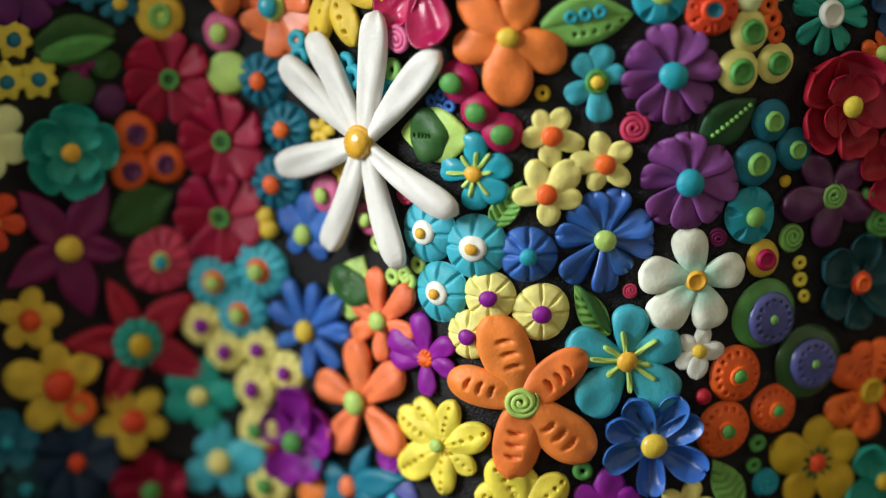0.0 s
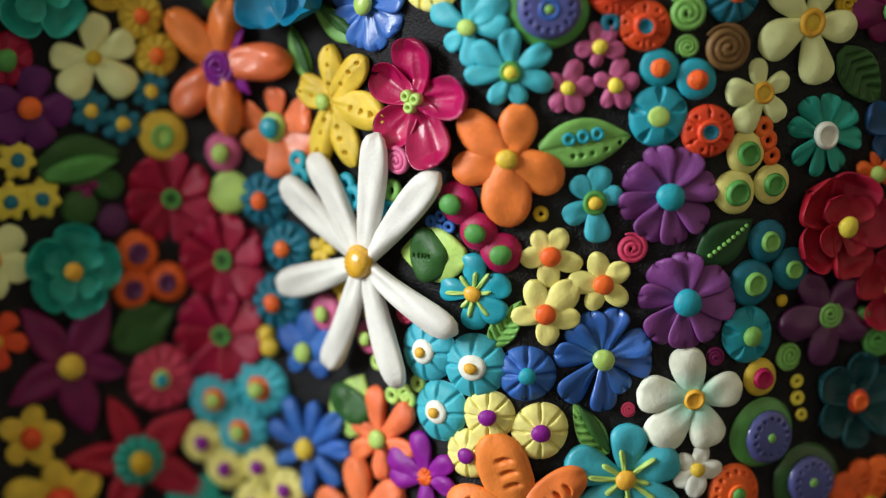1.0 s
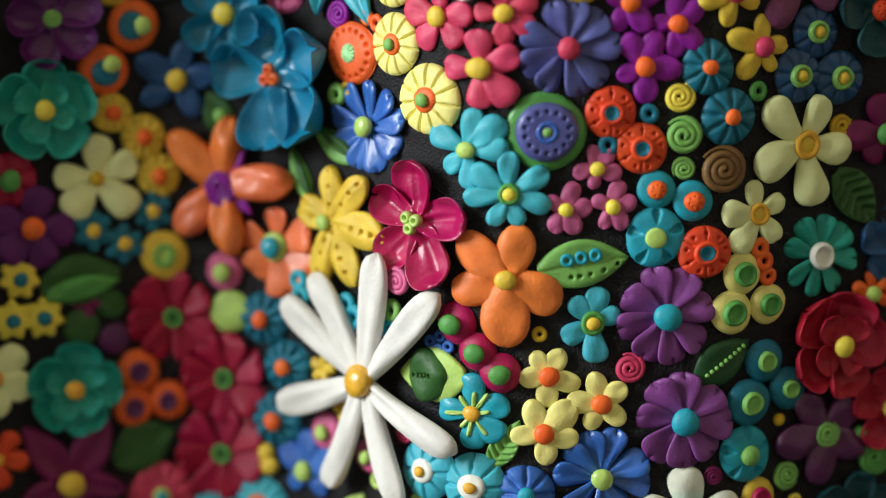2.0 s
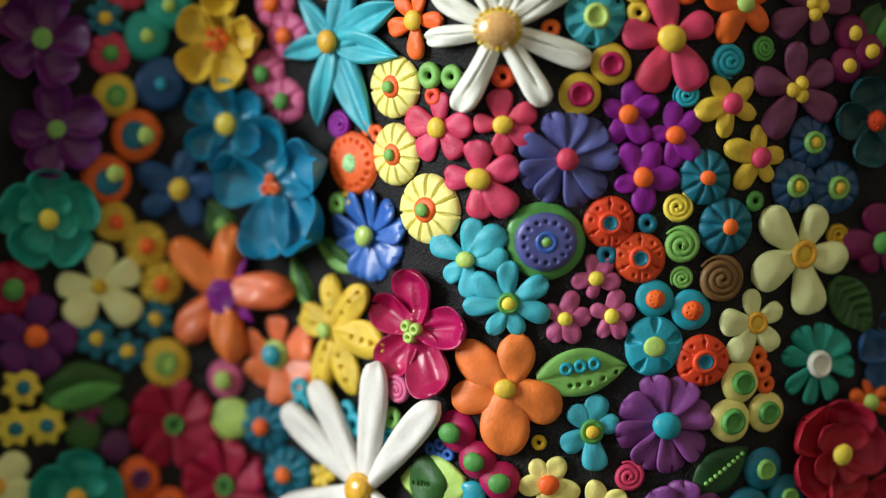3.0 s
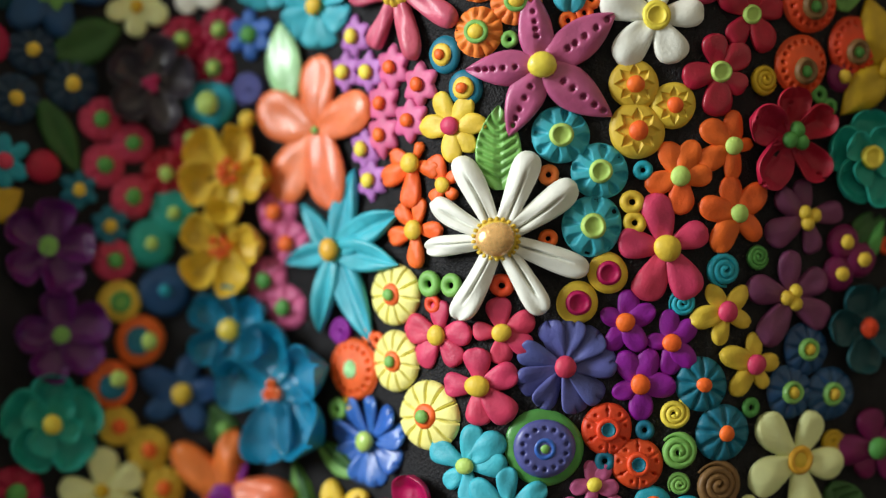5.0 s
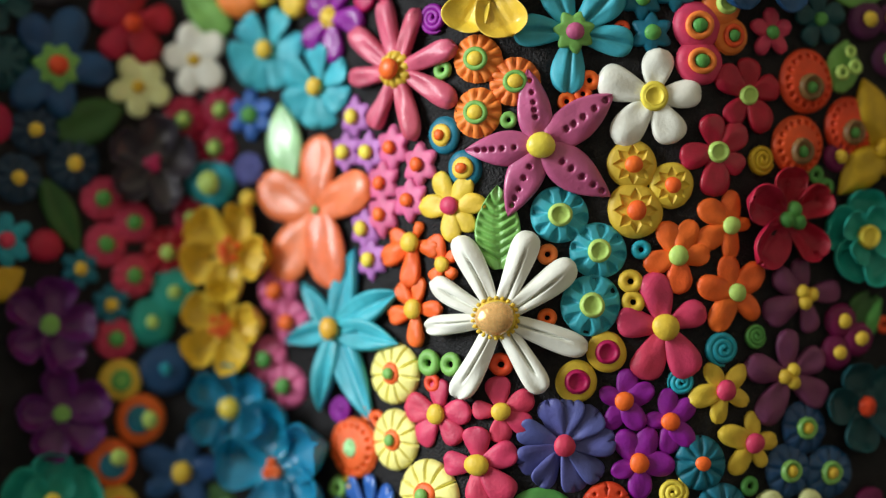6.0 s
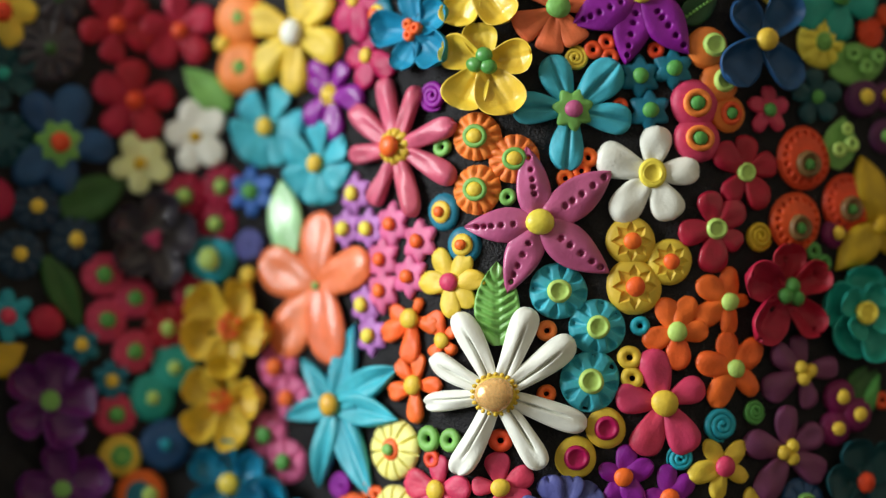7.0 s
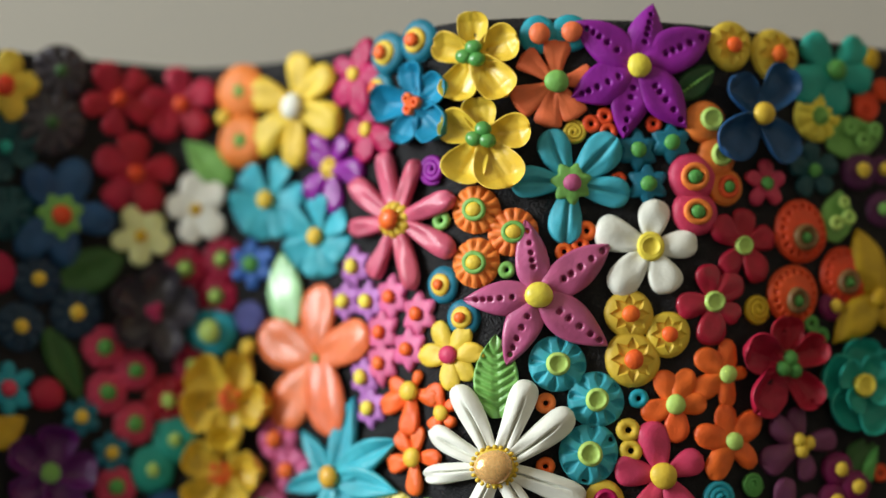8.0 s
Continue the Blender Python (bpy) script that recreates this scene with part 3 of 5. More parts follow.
# ---- flowers, buttons, leaves and beads, from the foot of the relief to its rim ----
flower(.0231, -.0007, .0205, 5, 0, 'oval', 'orange', 'ball yellow .17', w=0.97, tips=((17, 0.0192), (113, 0.0203), (179, 0.0231), (-105, 0.0190), (-46, 0.0213)))
leaf(.0486, .0043, .0308, 80, 'leaf', w=0.27, dots=5, crease=0.4, spots='teal')
flower(.0518, -.0156, .0136, 5, 0, 'drop', 'turquoise', 'ring green .3, disc leaf .24, ball yellow .17', tips=((10, 0.0125), (72, 0.0101), (175, 0.0138), (-122, 0.0115), (-38, 0.0109)))
flower(.0768, -.0137, .0170, 8, -12, 'heart', 'purple', 'ball teal .28', w=1.12, crease=0.3)
flower(.0830, -.0495, .0169, 8, 2, 'heart', 'purple', 'ball teal .28', w=1.12, crease=0.3, lift=0.0006)
flower(.0373, -.0334, .0108, 5, 0, 'oval', 'cream', 'ball tangerine .32', tips=((-31, 0.0097), (28, 0.0101), (108, 0.0114), (-177, 0.0110), (-94, 0.0101)))
flower(.0550, -.0431, .0108, 5, 0, 'oval', 'cream', 'ball tangerine .32', lift=0.0005, tips=((-16, 0.0112), (51, 0.0106), (133, 0.0108), (-151, 0.0100), (-84, 0.0119)))
flower(.0357, -.0528, .0115, 5, 0, 'oval', 'cream', 'ball tangerine .30', lift=0.0009, tips=((-26, 0.0124), (47, 0.0147), (103, 0.0120), (173, 0.0113), (-98, 0.0113)))
spiral(.0645, -.0312, .0061, 'rose')
leaf(.0971, -.0295, .0235, 54, 'forest', w=0.3, rib='leaf', crease=0.2)
button(.0995, -.0133, .0077, 'cream', 'cup green .58', high=0.42)
button(.1033, -.0003, .0073, 'cream', 'cup green .58', high=0.42)
button(.1136, -.0114, .0070, 'cream', 'cup green .58', high=0.42)
flower(.1339, .0040, .0147, 8, 10, 'heart', 'sea', 'cup white .33', w=0.92, crease=0.3)
flower(.1550, -.0106, .0086, 6, 0, 'drop', 'tangerine', 'ball lime .35')
flower(.1410, -.0272, .0191, 5, 20, 'cup', 'red', 'ball butter .2', cup=0.1, w=1.2, thick=1.3, inner=4)
flower(.1624, -.0511, .0156, 5, 0, 'cup', 'red', 'ball butter .2', cup=0.12, w=1.05)
button(.1126, -.0309, .0074, 'lagoon', 'cup leaf .5', high=0.45)
button(.1068, -.0448, .0083, 'lagoon', 'cup leaf .5', high=0.45)
button(.1226, -.0413, .0074, 'lagoon', 'cup leaf .45', high=0.4)
flower(.1373, -.0582, .0164, 5, 0, 'oval', 'plum', 'coil leaf .35', gloss=0.5, w=0.95, tips=((-35, 0.0179), (-99, 0.0199), (-173, 0.0185), (116, 0.0186), (48, 0.0168)))
button(.1059, -.0627, .0098, 'teal', 'ball leaf .36', gouges=5)
pellet(.1190, -.0520, .0022, 'mustard')
spiral(.1227, -.0718, .0059, 'leaf')
spiral(.1578, -.0691, .0070, 'green')
pellet(.1518, -.0592, .0026, 'green')
spiral(.0940, -.0696, .0039, 'wine')
button(.1115, -.0783, .0066, 'yellow', 'cup magenta .58', high=0.42)
bead(.1263, -.0812, .0026, 'butter')
bead(.1267, -.0872, .0028, 'butter')
bead(.1286, -.0933, .0024, 'butter')
flower(.0864, -.0835, .0182, 5, 0, 'drop', 'mint', 'cup gold .2', w=1.0, tips=((-9, 0.0183), (75, 0.0179), (155, 0.0183), (-141, 0.0208), (-79, 0.0195)))
flower(.1502, -.0902, .0176, 6, 0, 'cup', 'pine', 'disc scarlet .24, cup tangerine .18', w=1.05, cup=0.07)
button(.1127, -.0979, .0124, 'green', 'pricked slate .74 .12 -.1, ball leaf .15 .12 -.1', gloss=0.7, high=0.25)
button(.1309, -.1170, .0132, 'moss', 'pricked slate .7 .06 0, ball leaf .14 .06 0', gloss=0.7, high=0.25)
flower(.0882, -.1083, .0090, 5, 0, 'oval', 'white', 'ball yellow .28', tips=((15, 0.0090), (96, 0.0094), (-176, 0.0104), (-125, 0.0093), (-54, 0.0081)))
flower(.0634, -.1106, .0200, 5, 0, 'drop', 'turquoise', 'stamens lime .6, ball gold .18', gloss=0.25, tips=((4, 0.0192), (67, 0.0199), (132, 0.0229), (-140, 0.0232), (-73, 0.0215)))
leaf(.0510, -.0936, .0214, -34, 'leaf', w=0.22, veins=5, second='moss', crease=0.4)
flower(.0553, -.0687, .0173, 8, 0, 'heart', 'blue', 'ball lime .22', gloss=0.7, crease=0.5, w=1.0, tips=((-13, 0.0168), (18, 0.0178), (68, 0.0173), (97, 0.0173), (143, 0.0144), (178, 0.0185), (-137, 0.0193), (-86, 0.0165), (-45, 0.0161)))
button(.0299, -.0735, .0097, 'blue', 'ball teal .3', grooves=8, depth=0.35, inner=0.3, high=0.5, dome=0.5, wide=0.06)
flower(.0731, -.1405, .0189, 6, 0, 'cup', 'blue', 'ball yellow .24', gloss=0.55, cup=0.14, w=0.95, crease=0.3, tips=((-25, 0.0185), (26, 0.0194), (61, 0.0177), (118, 0.0198), (-174, 0.0177), (-108, 0.0184), (-63, 0.0176)))
flower(.0282, -.1237, .0286, 5, 0, 'oval', 'orange', 'coil lime .23', veins=3, w=0.80, lift=0.0012, tips=((-17, 0.0312), (54, 0.0270), (133, 0.0319), (-176, 0.0286), (-75, 0.0251)))
spiral(.0646, -.0868, .0031, 'rose')
pellet(.0903, -.1246, .0029, 'red')
button(.1021, -.1179, .0100, 'tangerine', 'ring tangerine .36, ball green .25', dots=15, dot_at=0.74, high=0.4, dome=0.35)
button(.0982, -.1372, .0101, 'tangerine', 'ring tangerine .36, ball green .25', dots=15, dot_at=0.74, high=0.4, dome=0.35)
button(.1180, -.1323, .0089, 'tangerine', 'ring tangerine .36, ball green .25', dots=15, dot_at=0.74, high=0.4, dome=0.35)
flower(.1565, -.1299, .0183, 5, 0, 'drop', 'tangerine', 'cup mustard .26', veins=3, w=1.1, tips=((-16, 0.0181), (23, 0.0193), (115, 0.0167), (-174, 0.0182), (-121, 0.0192), (-54, 0.0187)))
flower(.1353, -.1540, .0178, 5, 0, 'oval', 'mustard', 'fringe moss .36, berry scarlet .22', w=1.1, tips=((9, 0.0167), (66, 0.0183), (135, 0.0193), (-146, 0.0176), (-70, 0.0195)))
bead(.1118, -.1442, .0033, 'green')
bead(.1106, -.1521, .0029, 'green')
spiral(.1159, -.1593, .0061, 'teal')
leaf(.1006, -.1574, .0216, -30, 'leaf', w=0.26, veins=5)
flower(.0855, -.1655, .0121, 5, 0, 'oval', 'cream', 'ball tangerine .3', tips=((-46, 0.0102), (15, 0.0112), (87, 0.0108), (174, 0.0109), (-116, 0.0108)))
flower(.0580, -.1645, .0155, 5, 20, 'oval', 'violet', 'ball orange .25', tips=((2, 0.0157), (58, 0.0127), (156, 0.0121), (-129, 0.0137), (-57, 0.0139)))
bead(.0493, -.1500, .0035, 'green')
flower(.1629, -.1644, .0161, 5, -40, 'cup', 'sea', 'ball mustard .2', w=1.0, cup=0.14)
flower(.0015, -.1431, .0165, 6, 0, 'oval', 'butter', 'frill yellow .24, ball lime .15 -.1 .03', dots=4, crease=0.1, w=1.12, jitter=3, tips=((-35, 0.0190), (11, 0.0174), (67, 0.0182), (124, 0.0139), (-178, 0.0179), (-123, 0.0228), (-67, 0.0217)))
flower(.0300, -.1638, .0164, 6, 0, 'oval', 'butter', 'frill yellow .22, ball lime .15 -.1 .03', dots=4, crease=0.1, w=1.12, tips=((-33, 0.0215), (-4, 0.0157), (50, 0.0182), (108, 0.0162), (-69, 0.0181), (-110, 0.0159)))
button(.0175, -.0883, .0089, 'cream', 'ball violet .32', grooves=8, depth=0.3, inner=0.35, wide=0.045, high=0.42, dome=0.3)
button(.0345, -.0934, .0098, 'cream', 'ball violet .32', grooves=8, depth=0.3, inner=0.35, wide=0.045, high=0.42, dome=0.3)
button(.0109, -.1023, .0085, 'cream', 'ball violet .32', grooves=8, depth=0.3, inner=0.35, wide=0.045, high=0.42, dome=0.3)
button(-.0053, -.0683, .0110, 'turquoise', 'disc white .4, ball gold .18', grooves=8, depth=0.3, inner=0.4, wide=0.05, high=0.42, dome=0.4)
button(.0127, -.0714, .0110, 'turquoise', 'disc white .4, ball gold .18', grooves=8, depth=0.3, inner=0.4, wide=0.05, high=0.42, dome=0.4)
button(-.0001, -.0886, .0105, 'turquoise', 'disc white .4, ball gold .18', grooves=8, depth=0.3, inner=0.4, wide=0.05, high=0.42, dome=0.4)
button(.0061, -.0163, .0073, 'magenta', 'ball green .5', high=0.62, dome=0.55)
button(.0137, -.0256, .0065, 'magenta', 'ball green .5', high=0.62, dome=0.55)
button(.0214, -.0324, .0069, 'magenta', 'ball green .5', high=0.62, dome=0.55)
flower(.0123, -.0465, .0127, 5, 0, 'drop', 'teal', 'stamens lime .68, ball gold .22', gloss=0.3, tips=((0, 0.0136), (70, 0.0128), (131, 0.0131), (-178, 0.0126), (-85, 0.0124)))
leaf(.0230, -.0568, .0190, 32, 'leaf', w=0.24, veins=5)
leaf(-.0040, -.0354, .0277, -93, 'lime', w=0.33, crease=0, band='moss')
bead(-.0044, -.0238, .0024, 'blue')
bead(-.0003, -.0215, .0024, 'blue')
bead(.0030, -.0249, .0024, 'blue')
bead(-.0010, -.0263, .0024, 'blue')
bead(.0342, -.0193, .0027, 'mustard')
flower(-.0287, -.0399, .0383, 8, 0, 'strip', 'chalk', 'coil gold .18, pearl gold .145', lift=0.0055, w=1.02, thick=1.15, rise=0.0, crease=0.25, tips=((10, 0.0458), (45, 0.0462), (119, 0.0428), (158, 0.0448), (-157, 0.0441), (-109, 0.0443), (-59, 0.0458), (-35, 0.0435)))
flower(-.1149, -.0248, .0171, 7, 0, 'heart', 'crimson', 'ring green .22, disc moss .12', w=1.15, crease=0.3)
flower(-.0955, -.0468, .0173, 7, 20, 'heart', 'crimson', 'ring green .22, disc moss .12', w=1.15, crease=0.3, lift=0.0005)
flower(-.0971, -.0748, .0175, 7, 0, 'heart', 'crimson', 'ring green .22, disc moss .12', w=1.15, crease=0.3)
button(-.0792, -.0239, .0099, 'lagoon', 'ball tangerine .33', grooves=10, depth=0.5, inner=0.4, wide=0.08, high=0.45)
button(-.0698, -.0405, .0097, 'lagoon', 'ball tangerine .33', grooves=10, depth=0.5, inner=0.4, wide=0.08, high=0.45)
button(-.0741, -.0605, .0104, 'lagoon', 'ball tangerine .33', grooves=10, depth=0.5, inner=0.4, wide=0.08, high=0.45)
button(-.0933, -.0223, .0079, 'lime', '', high=0.4)
button(-.0952, -.0077, .0072, 'pink', 'ball lime .5', high=0.55)
spiral(-.0152, -.0040, .0058, 'pink', lift=0.004)
bead(-.0624, -.0083, .0039, 'teal', lift=0.003)
bead(-.0612, -.0141, .0042, 'teal', lift=0.003)
bead(-.0398, -.0146, .0042, 'teal', lift=0.003)
bead(-.0361, -.0188, .0047, 'teal', lift=0.003)
bead(-.0183, -.0143, .0041, 'leaf', lift=0.003)
bead(-.0197, -.0207, .0038, 'teal', lift=0.003)
pellet(-.0343, -.0244, .0028, 'yellow')
flower(-.0543, -.0398, .0059, 5, 10, 'oval', 'yellow', '')
button(-.0526, -.0623, .0070, 'pink', 'ball lime .42', high=0.5)
button(-.0321, -.0680, .0065, 'pink', 'ball lime .42', high=0.5)
spiral(-.0156, -.0566, .0049, 'rose')
pellet(-.0320, -.0600, .0026, 'yellow')
flower(-.0453, -.0533, .0043, 4, 0, 'oval', 'yellow', '')
flower(-.0619, -.0777, .0160, 5, 0, 'oval', 'blue', 'ball lime .24', tips=((5, 0.0152), (67, 0.0171), (130, 0.0118), (-134, 0.0107), (-58, 0.0144)))
pellet(-.0789, -.0729, .0034, 'yellow')
pellet(-.0775, -.0776, .0037, 'yellow')
button(-.1001, -.0986, .0100, 'turquoise', 'disc tangerine .44, ball lime .3', grooves=12, depth=0.35, inner=0.5, wide=0.06, high=0.4)
button(-.0812, -.0930, .0108, 'turquoise', 'disc tangerine .44, ball lime .3', grooves=12, depth=0.35, inner=0.5, wide=0.06, high=0.4)
button(-.0898, -.1101, .0102, 'turquoise', 'disc tangerine .44, ball lime .3', grooves=12, depth=0.35, inner=0.5, wide=0.06, high=0.4)
flower(-.0613, -.1130, .0192, 8, 0, 'drop', 'blue', 'ball yellow .22', w=0.86, tips=((-27, 0.0200), (13, 0.0181), (49, 0.0222), (82, 0.0201), (130, 0.0188), (176, 0.0178), (-120, 0.0164), (-67, 0.0181)))
flower(-.0267, -.1034, .0167, 6, 0, 'drop', 'coral', 'ball lime .22', w=0.85, tips=((-15, 0.0187), (48, 0.0203), (100, 0.0165), (-177, 0.0154), (-119, 0.0160), (-76, 0.0144)))
flower(-.0359, -.1344, .0220, 6, 0, 'drop', 'coral', 'ball lime .21', w=0.78, lift=0.0014, crease=0.3, tips=((-4, 0.0231), (55, 0.0251), (122, 0.0252), (-151, 0.0236), (-79, 0.0211)))
flower(-.0056, -.1129, .0150, 6, 0, 'drop', 'violet', 'frill tangerine .22', lift=0.0008, tips=((-12, 0.0160), (55, 0.0135), (103, 0.0124), (-178, 0.0138), (-99, 0.0160), (-72, 0.0172)))
leaf(-.0410, -.0936, .0243, 19, 'lime', w=0.4, crease=0, band='moss')
bead(-.0283, -.0762, .0033, 'lime')
bead(-.0241, -.0781, .0032, 'lime')
bead(-.0215, -.0870, .0033, 'lime')
bead(-.0157, -.0852, .0033, 'lime')
bead(-.0099, -.0807, .0032, 'lime')
bead(-.0141, -.0873, .0033, 'lime')
flower(-.0671, -.1555, .0198, 5, 0, 'cup', 'violet', 'ball green .22', cup=0.15, w=1.05, tips=((11, 0.0215), (65, 0.0220), (134, 0.0163), (-157, 0.0166), (-62, 0.0153)))
spiral(-.0233, -.1530, .0067, 'violet')
flower(-.0416, -.1675, .0162, 7, 0, 'point', 'lagoon', 'ball coral .25', w=1.0, tips=((29, 0.0190), (74, 0.0281), (106, 0.0197), (-122, 0.0199), (-76, 0.0201)))
pellet(-.0598, -.1746, .0070, 'orange', high=0.4)
button(-.0193, -.1673, .0093, 'slate', 'ball teal .3')
button(-.1052, -.1152, .0080, 'cream', 'ball violet .36', grooves=8, depth=0.3, inner=0.4, wide=0.05, high=0.45)
button(-.0964, -.1248, .0080, 'cream', 'ball violet .36', grooves=8, depth=0.3, inner=0.4, wide=0.05, high=0.45)
button(-.0826, -.1228, .0077, 'cream', 'ball violet .36', grooves=8, depth=0.3, inner=0.4, wide=0.05, high=0.45)
button(-.0712, -.1302, .0077, 'cream', 'ball violet .36', grooves=8, depth=0.3, inner=0.4, wide=0.05, high=0.45)
button(-.0850, -.1380, .0086, 'cream', 'ball violet .36', grooves=8, depth=0.3, inner=0.4, wide=0.05, high=0.45)
button(-.0837, -.1535, .0086, 'cream', 'ball green .36', grooves=8, depth=0.3, inner=0.4, wide=0.05, high=0.45)
button(-.0801, -.1744, .0091, 'cream', 'ball green .36', grooves=8, depth=0.3, inner=0.4, wide=0.05, high=0.45)
flower(-.0994, -.1672, .0172, 5, 0, 'oval', 'turquoise', 'ball cream .28', w=1.0, tips=((-7, 0.0160), (77, 0.0195), (149, 0.0156), (-130, 0.0173), (-47, 0.0119)))
flower(-.1071, -.1423, .0150, 5, 20, 'oval', 'sea', 'ball cream .25', w=1.15)
flower(-.1302, -.1208, .0267, 5, 0, 'point', 'red', 'frill sea .36, ball mustard .17', w=1.0, crease=0.4, tips=((-21, 0.0262), (52, 0.0283), (118, 0.0304), (-155, 0.0269), (-85, 0.0275)))
button(-.1206, -.0912, .0124, 'rose', 'disc lime .3, ball teal .2', grooves=12, depth=0.35, inner=0.4, wide=0.06, high=0.3)
flower(-.1541, -.0834, .0245, 5, 0, 'point', 'wine', 'ball yellow .2', w=1.15, crease=0.4, tips=((-38, 0.0270), (35, 0.0274), (101, 0.0212), (167, 0.0278), (-119, 0.0260)))
flower(-.1690, -.1090, .0121, 5, 10, 'oval', 'yellow', 'ball scarlet .34', w=1.1)
flower(-.1596, -.1338, .0188, 5, 0, 'oval', 'yellow', 'ball scarlet .32', w=0.98, tips=((-5, 0.0155), (64, 0.0173), (151, 0.0195), (-152, 0.0192), (-78, 0.0202)))
flower(-.1328, -.1508, .0146, 5, 40, 'oval', 'yellow', 'ball scarlet .33', w=0.98)
bead(-.1525, -.1435, .0066, 'tangerine')
flower(-.1543, -.1642, .0170, 7, 0, 'heart', 'ink', 'ball scarlet .2', w=1.1)
flower(-.1273, -.1785, .0158, 6, 0, 'cup', 'crimson', 'ball green .25', cup=0.14)
flower(-.1522, -.0487, .0175, 5, 10, 'cup', 'sea', 'ball gold .2', cup=0.13, w=1.15, inner=4)
button(-.1282, -.0440, .0078, 'tangerine', 'cup plum .5', high=0.5, dome=0.3)
button(-.1302, -.0574, .0074, 'tangerine', 'cup plum .5', high=0.5, dome=0.3)
button(-.1174, -.0554, .0074, 'tangerine', 'cup plum .5', high=0.5, dome=0.3)
leaf(-.1263, -.0719, .0252, 65, 'moss', w=0.36)
button(-.1700, -.0081, .0081, 'butter', 'ball lagoon .32', lobes=7, lobe=0.25, high=0.35)
button(-.1730, -.0228, .0081, 'butter', 'ball lagoon .32', lobes=7, lobe=0.25, high=0.35)
button(-.1619, -.0224, .0082, 'butter', 'ball lagoon .32', lobes=7, lobe=0.25, high=0.35)
flower(-.1797, -.0433, .0148, 5, 40, 'oval', 'ivory', 'ball gold .2', w=1.1)
leaf(-.1482, -.0092, .0300, 78, 'moss', w=0.3, second='green')
spiral(-.1375, -.0193, .0063, 'moss')
button(-.1483, -.0268, .0068, 'moss', '', high=0.4)
button(-.1366, -.0319, .0058, 'plum', '', high=0.4)
flower(-.1459, -.0185, .0055, 4, 0, 'oval', 'wine', '')
button(-.1178, -.0021, .0089, 'yellow', 'ring leaf .5, disc lime .3', high=0.35)
flower(-.1796, -.0726, .0115, 5, 30, 'drop', 'scarlet', 'ball gold .2')
flower(-.1791, -.1540, .0122, 5, 0, 'cup', 'lagoon', 'ball teal .2')
button(-.1733, -.1719, .0085, 'pine', 'ball teal .3', grooves=8)
button(-.1149, -.1764, .0043, 'red', '')
button(-.0791, -.1616, .0043, 'red', '')
flower(-.1604, .0516, .0184, 5, 0, 'cup', 'sea', 'ball butter .2', cup=0.13, w=1.15, inner=4)
button(-.1386, .0650, .0090, 'tangerine', 'disc lagoon .55 .05 -.1, ball lime .36 .25 .25', high=0.4)
button(-.1275, .0805, .0093, 'tangerine', 'disc lagoon .55 -.1 0, ball lime .36 .3 0', high=0.4)
button(-.1350, .0948, .0078, 'yellow', 'ring green .5, disc leaf .3', high=0.4)
button(-.1184, .0987, .0096, 'navy', 'ball teal .25', high=0.4)
button(-.1236, .1158, .0086, 'sea', 'ball lime .3', high=0.4)
button(-.1149, .1268, .0088, 'sea', 'ball lime .3', high=0.4)
button(-.1369, .1098, .0078, 'rose', 'ball green .4', grooves=10, depth=0.3, inner=0.45, wide=0.06)
flower(-.1613, .1149, .0175, 5, 15, 'cup', 'grape', 'coil leaf .25', cup=0.19, gloss=0.4)
flower(-.1563, .0831, .0175, 5, -10, 'cup', 'grape', 'coil leaf .22', cup=0.19, gloss=0.4)
flower(-.0928, .0846, .0173, 6, 0, 'cup', 'ocean', 'ball butter .25', cup=0.2, gloss=0.45, w=1.0)
flower(-.0734, .0632, .0236, 5, 0, 'cup', 'ocean', 'tubes tangerine .17', cup=0.19, gloss=0.7, w=1.0, lift=0.0006, tips=((-10, 0.0253), (65, 0.0271), (131, 0.0289), (-176, 0.0255), (-85, 0.0238)))
flower(-.1117, .0611, .0158, 5, 0, 'oval', 'navy', 'ball yellow .26', w=0.88, tips=((14, 0.0146), (83, 0.0154), (149, 0.0154), (-122, 0.0157), (-63, 0.0175)))
button(-.1358, .0497, .0073, 'yellow', 'ball tangerine .4', grooves=10, depth=0.35, wide=0.07)
button(-.1246, .0408, .0082, 'yellow', 'ball tangerine .38', grooves=10, depth=0.35, wide=0.07)
button(-.1192, .0267, .0079, 'yellow', 'ball tangerine .4', grooves=10, depth=0.35, wide=0.07)
leaf(-.0975, .0494, .0171, -27, 'moss', w=0.34)
pellet(-.0958, .0484, .0030, 'leaf')
flower(-.1421, .0266, .0153, 5, 0, 'drop', 'ivory', 'ball mustard .18', tips=((3, 0.0158), (68, 0.0162), (134, 0.0186), (-143, 0.0168), (-83, 0.0153)))
button(-.1730, .0271, .0100, 'crimson', 'ball green .4', grooves=6, depth=0.4)
flower(-.1653, .0100, .0157, 5, 0, 'drop', 'grape', 'ball tangerine .27', w=1.15, tips=((13, 0.0151), (98, 0.0155), (158, 0.0152), (-134, 0.0157), (-70, 0.0143)))
flower(-.1216, .0140, .0078, 6, 0, 'oval', 'lagoon', 'ball yellow .34', w=1.1)
flower(-.1435, .0079, .0077, 6, 0, 'oval', 'lagoon', 'ball yellow .34', w=1.1)
flower(-.1323, .0028, .0077, 6, 0, 'oval', 'lagoon', 'ball yellow .34', w=1.1)
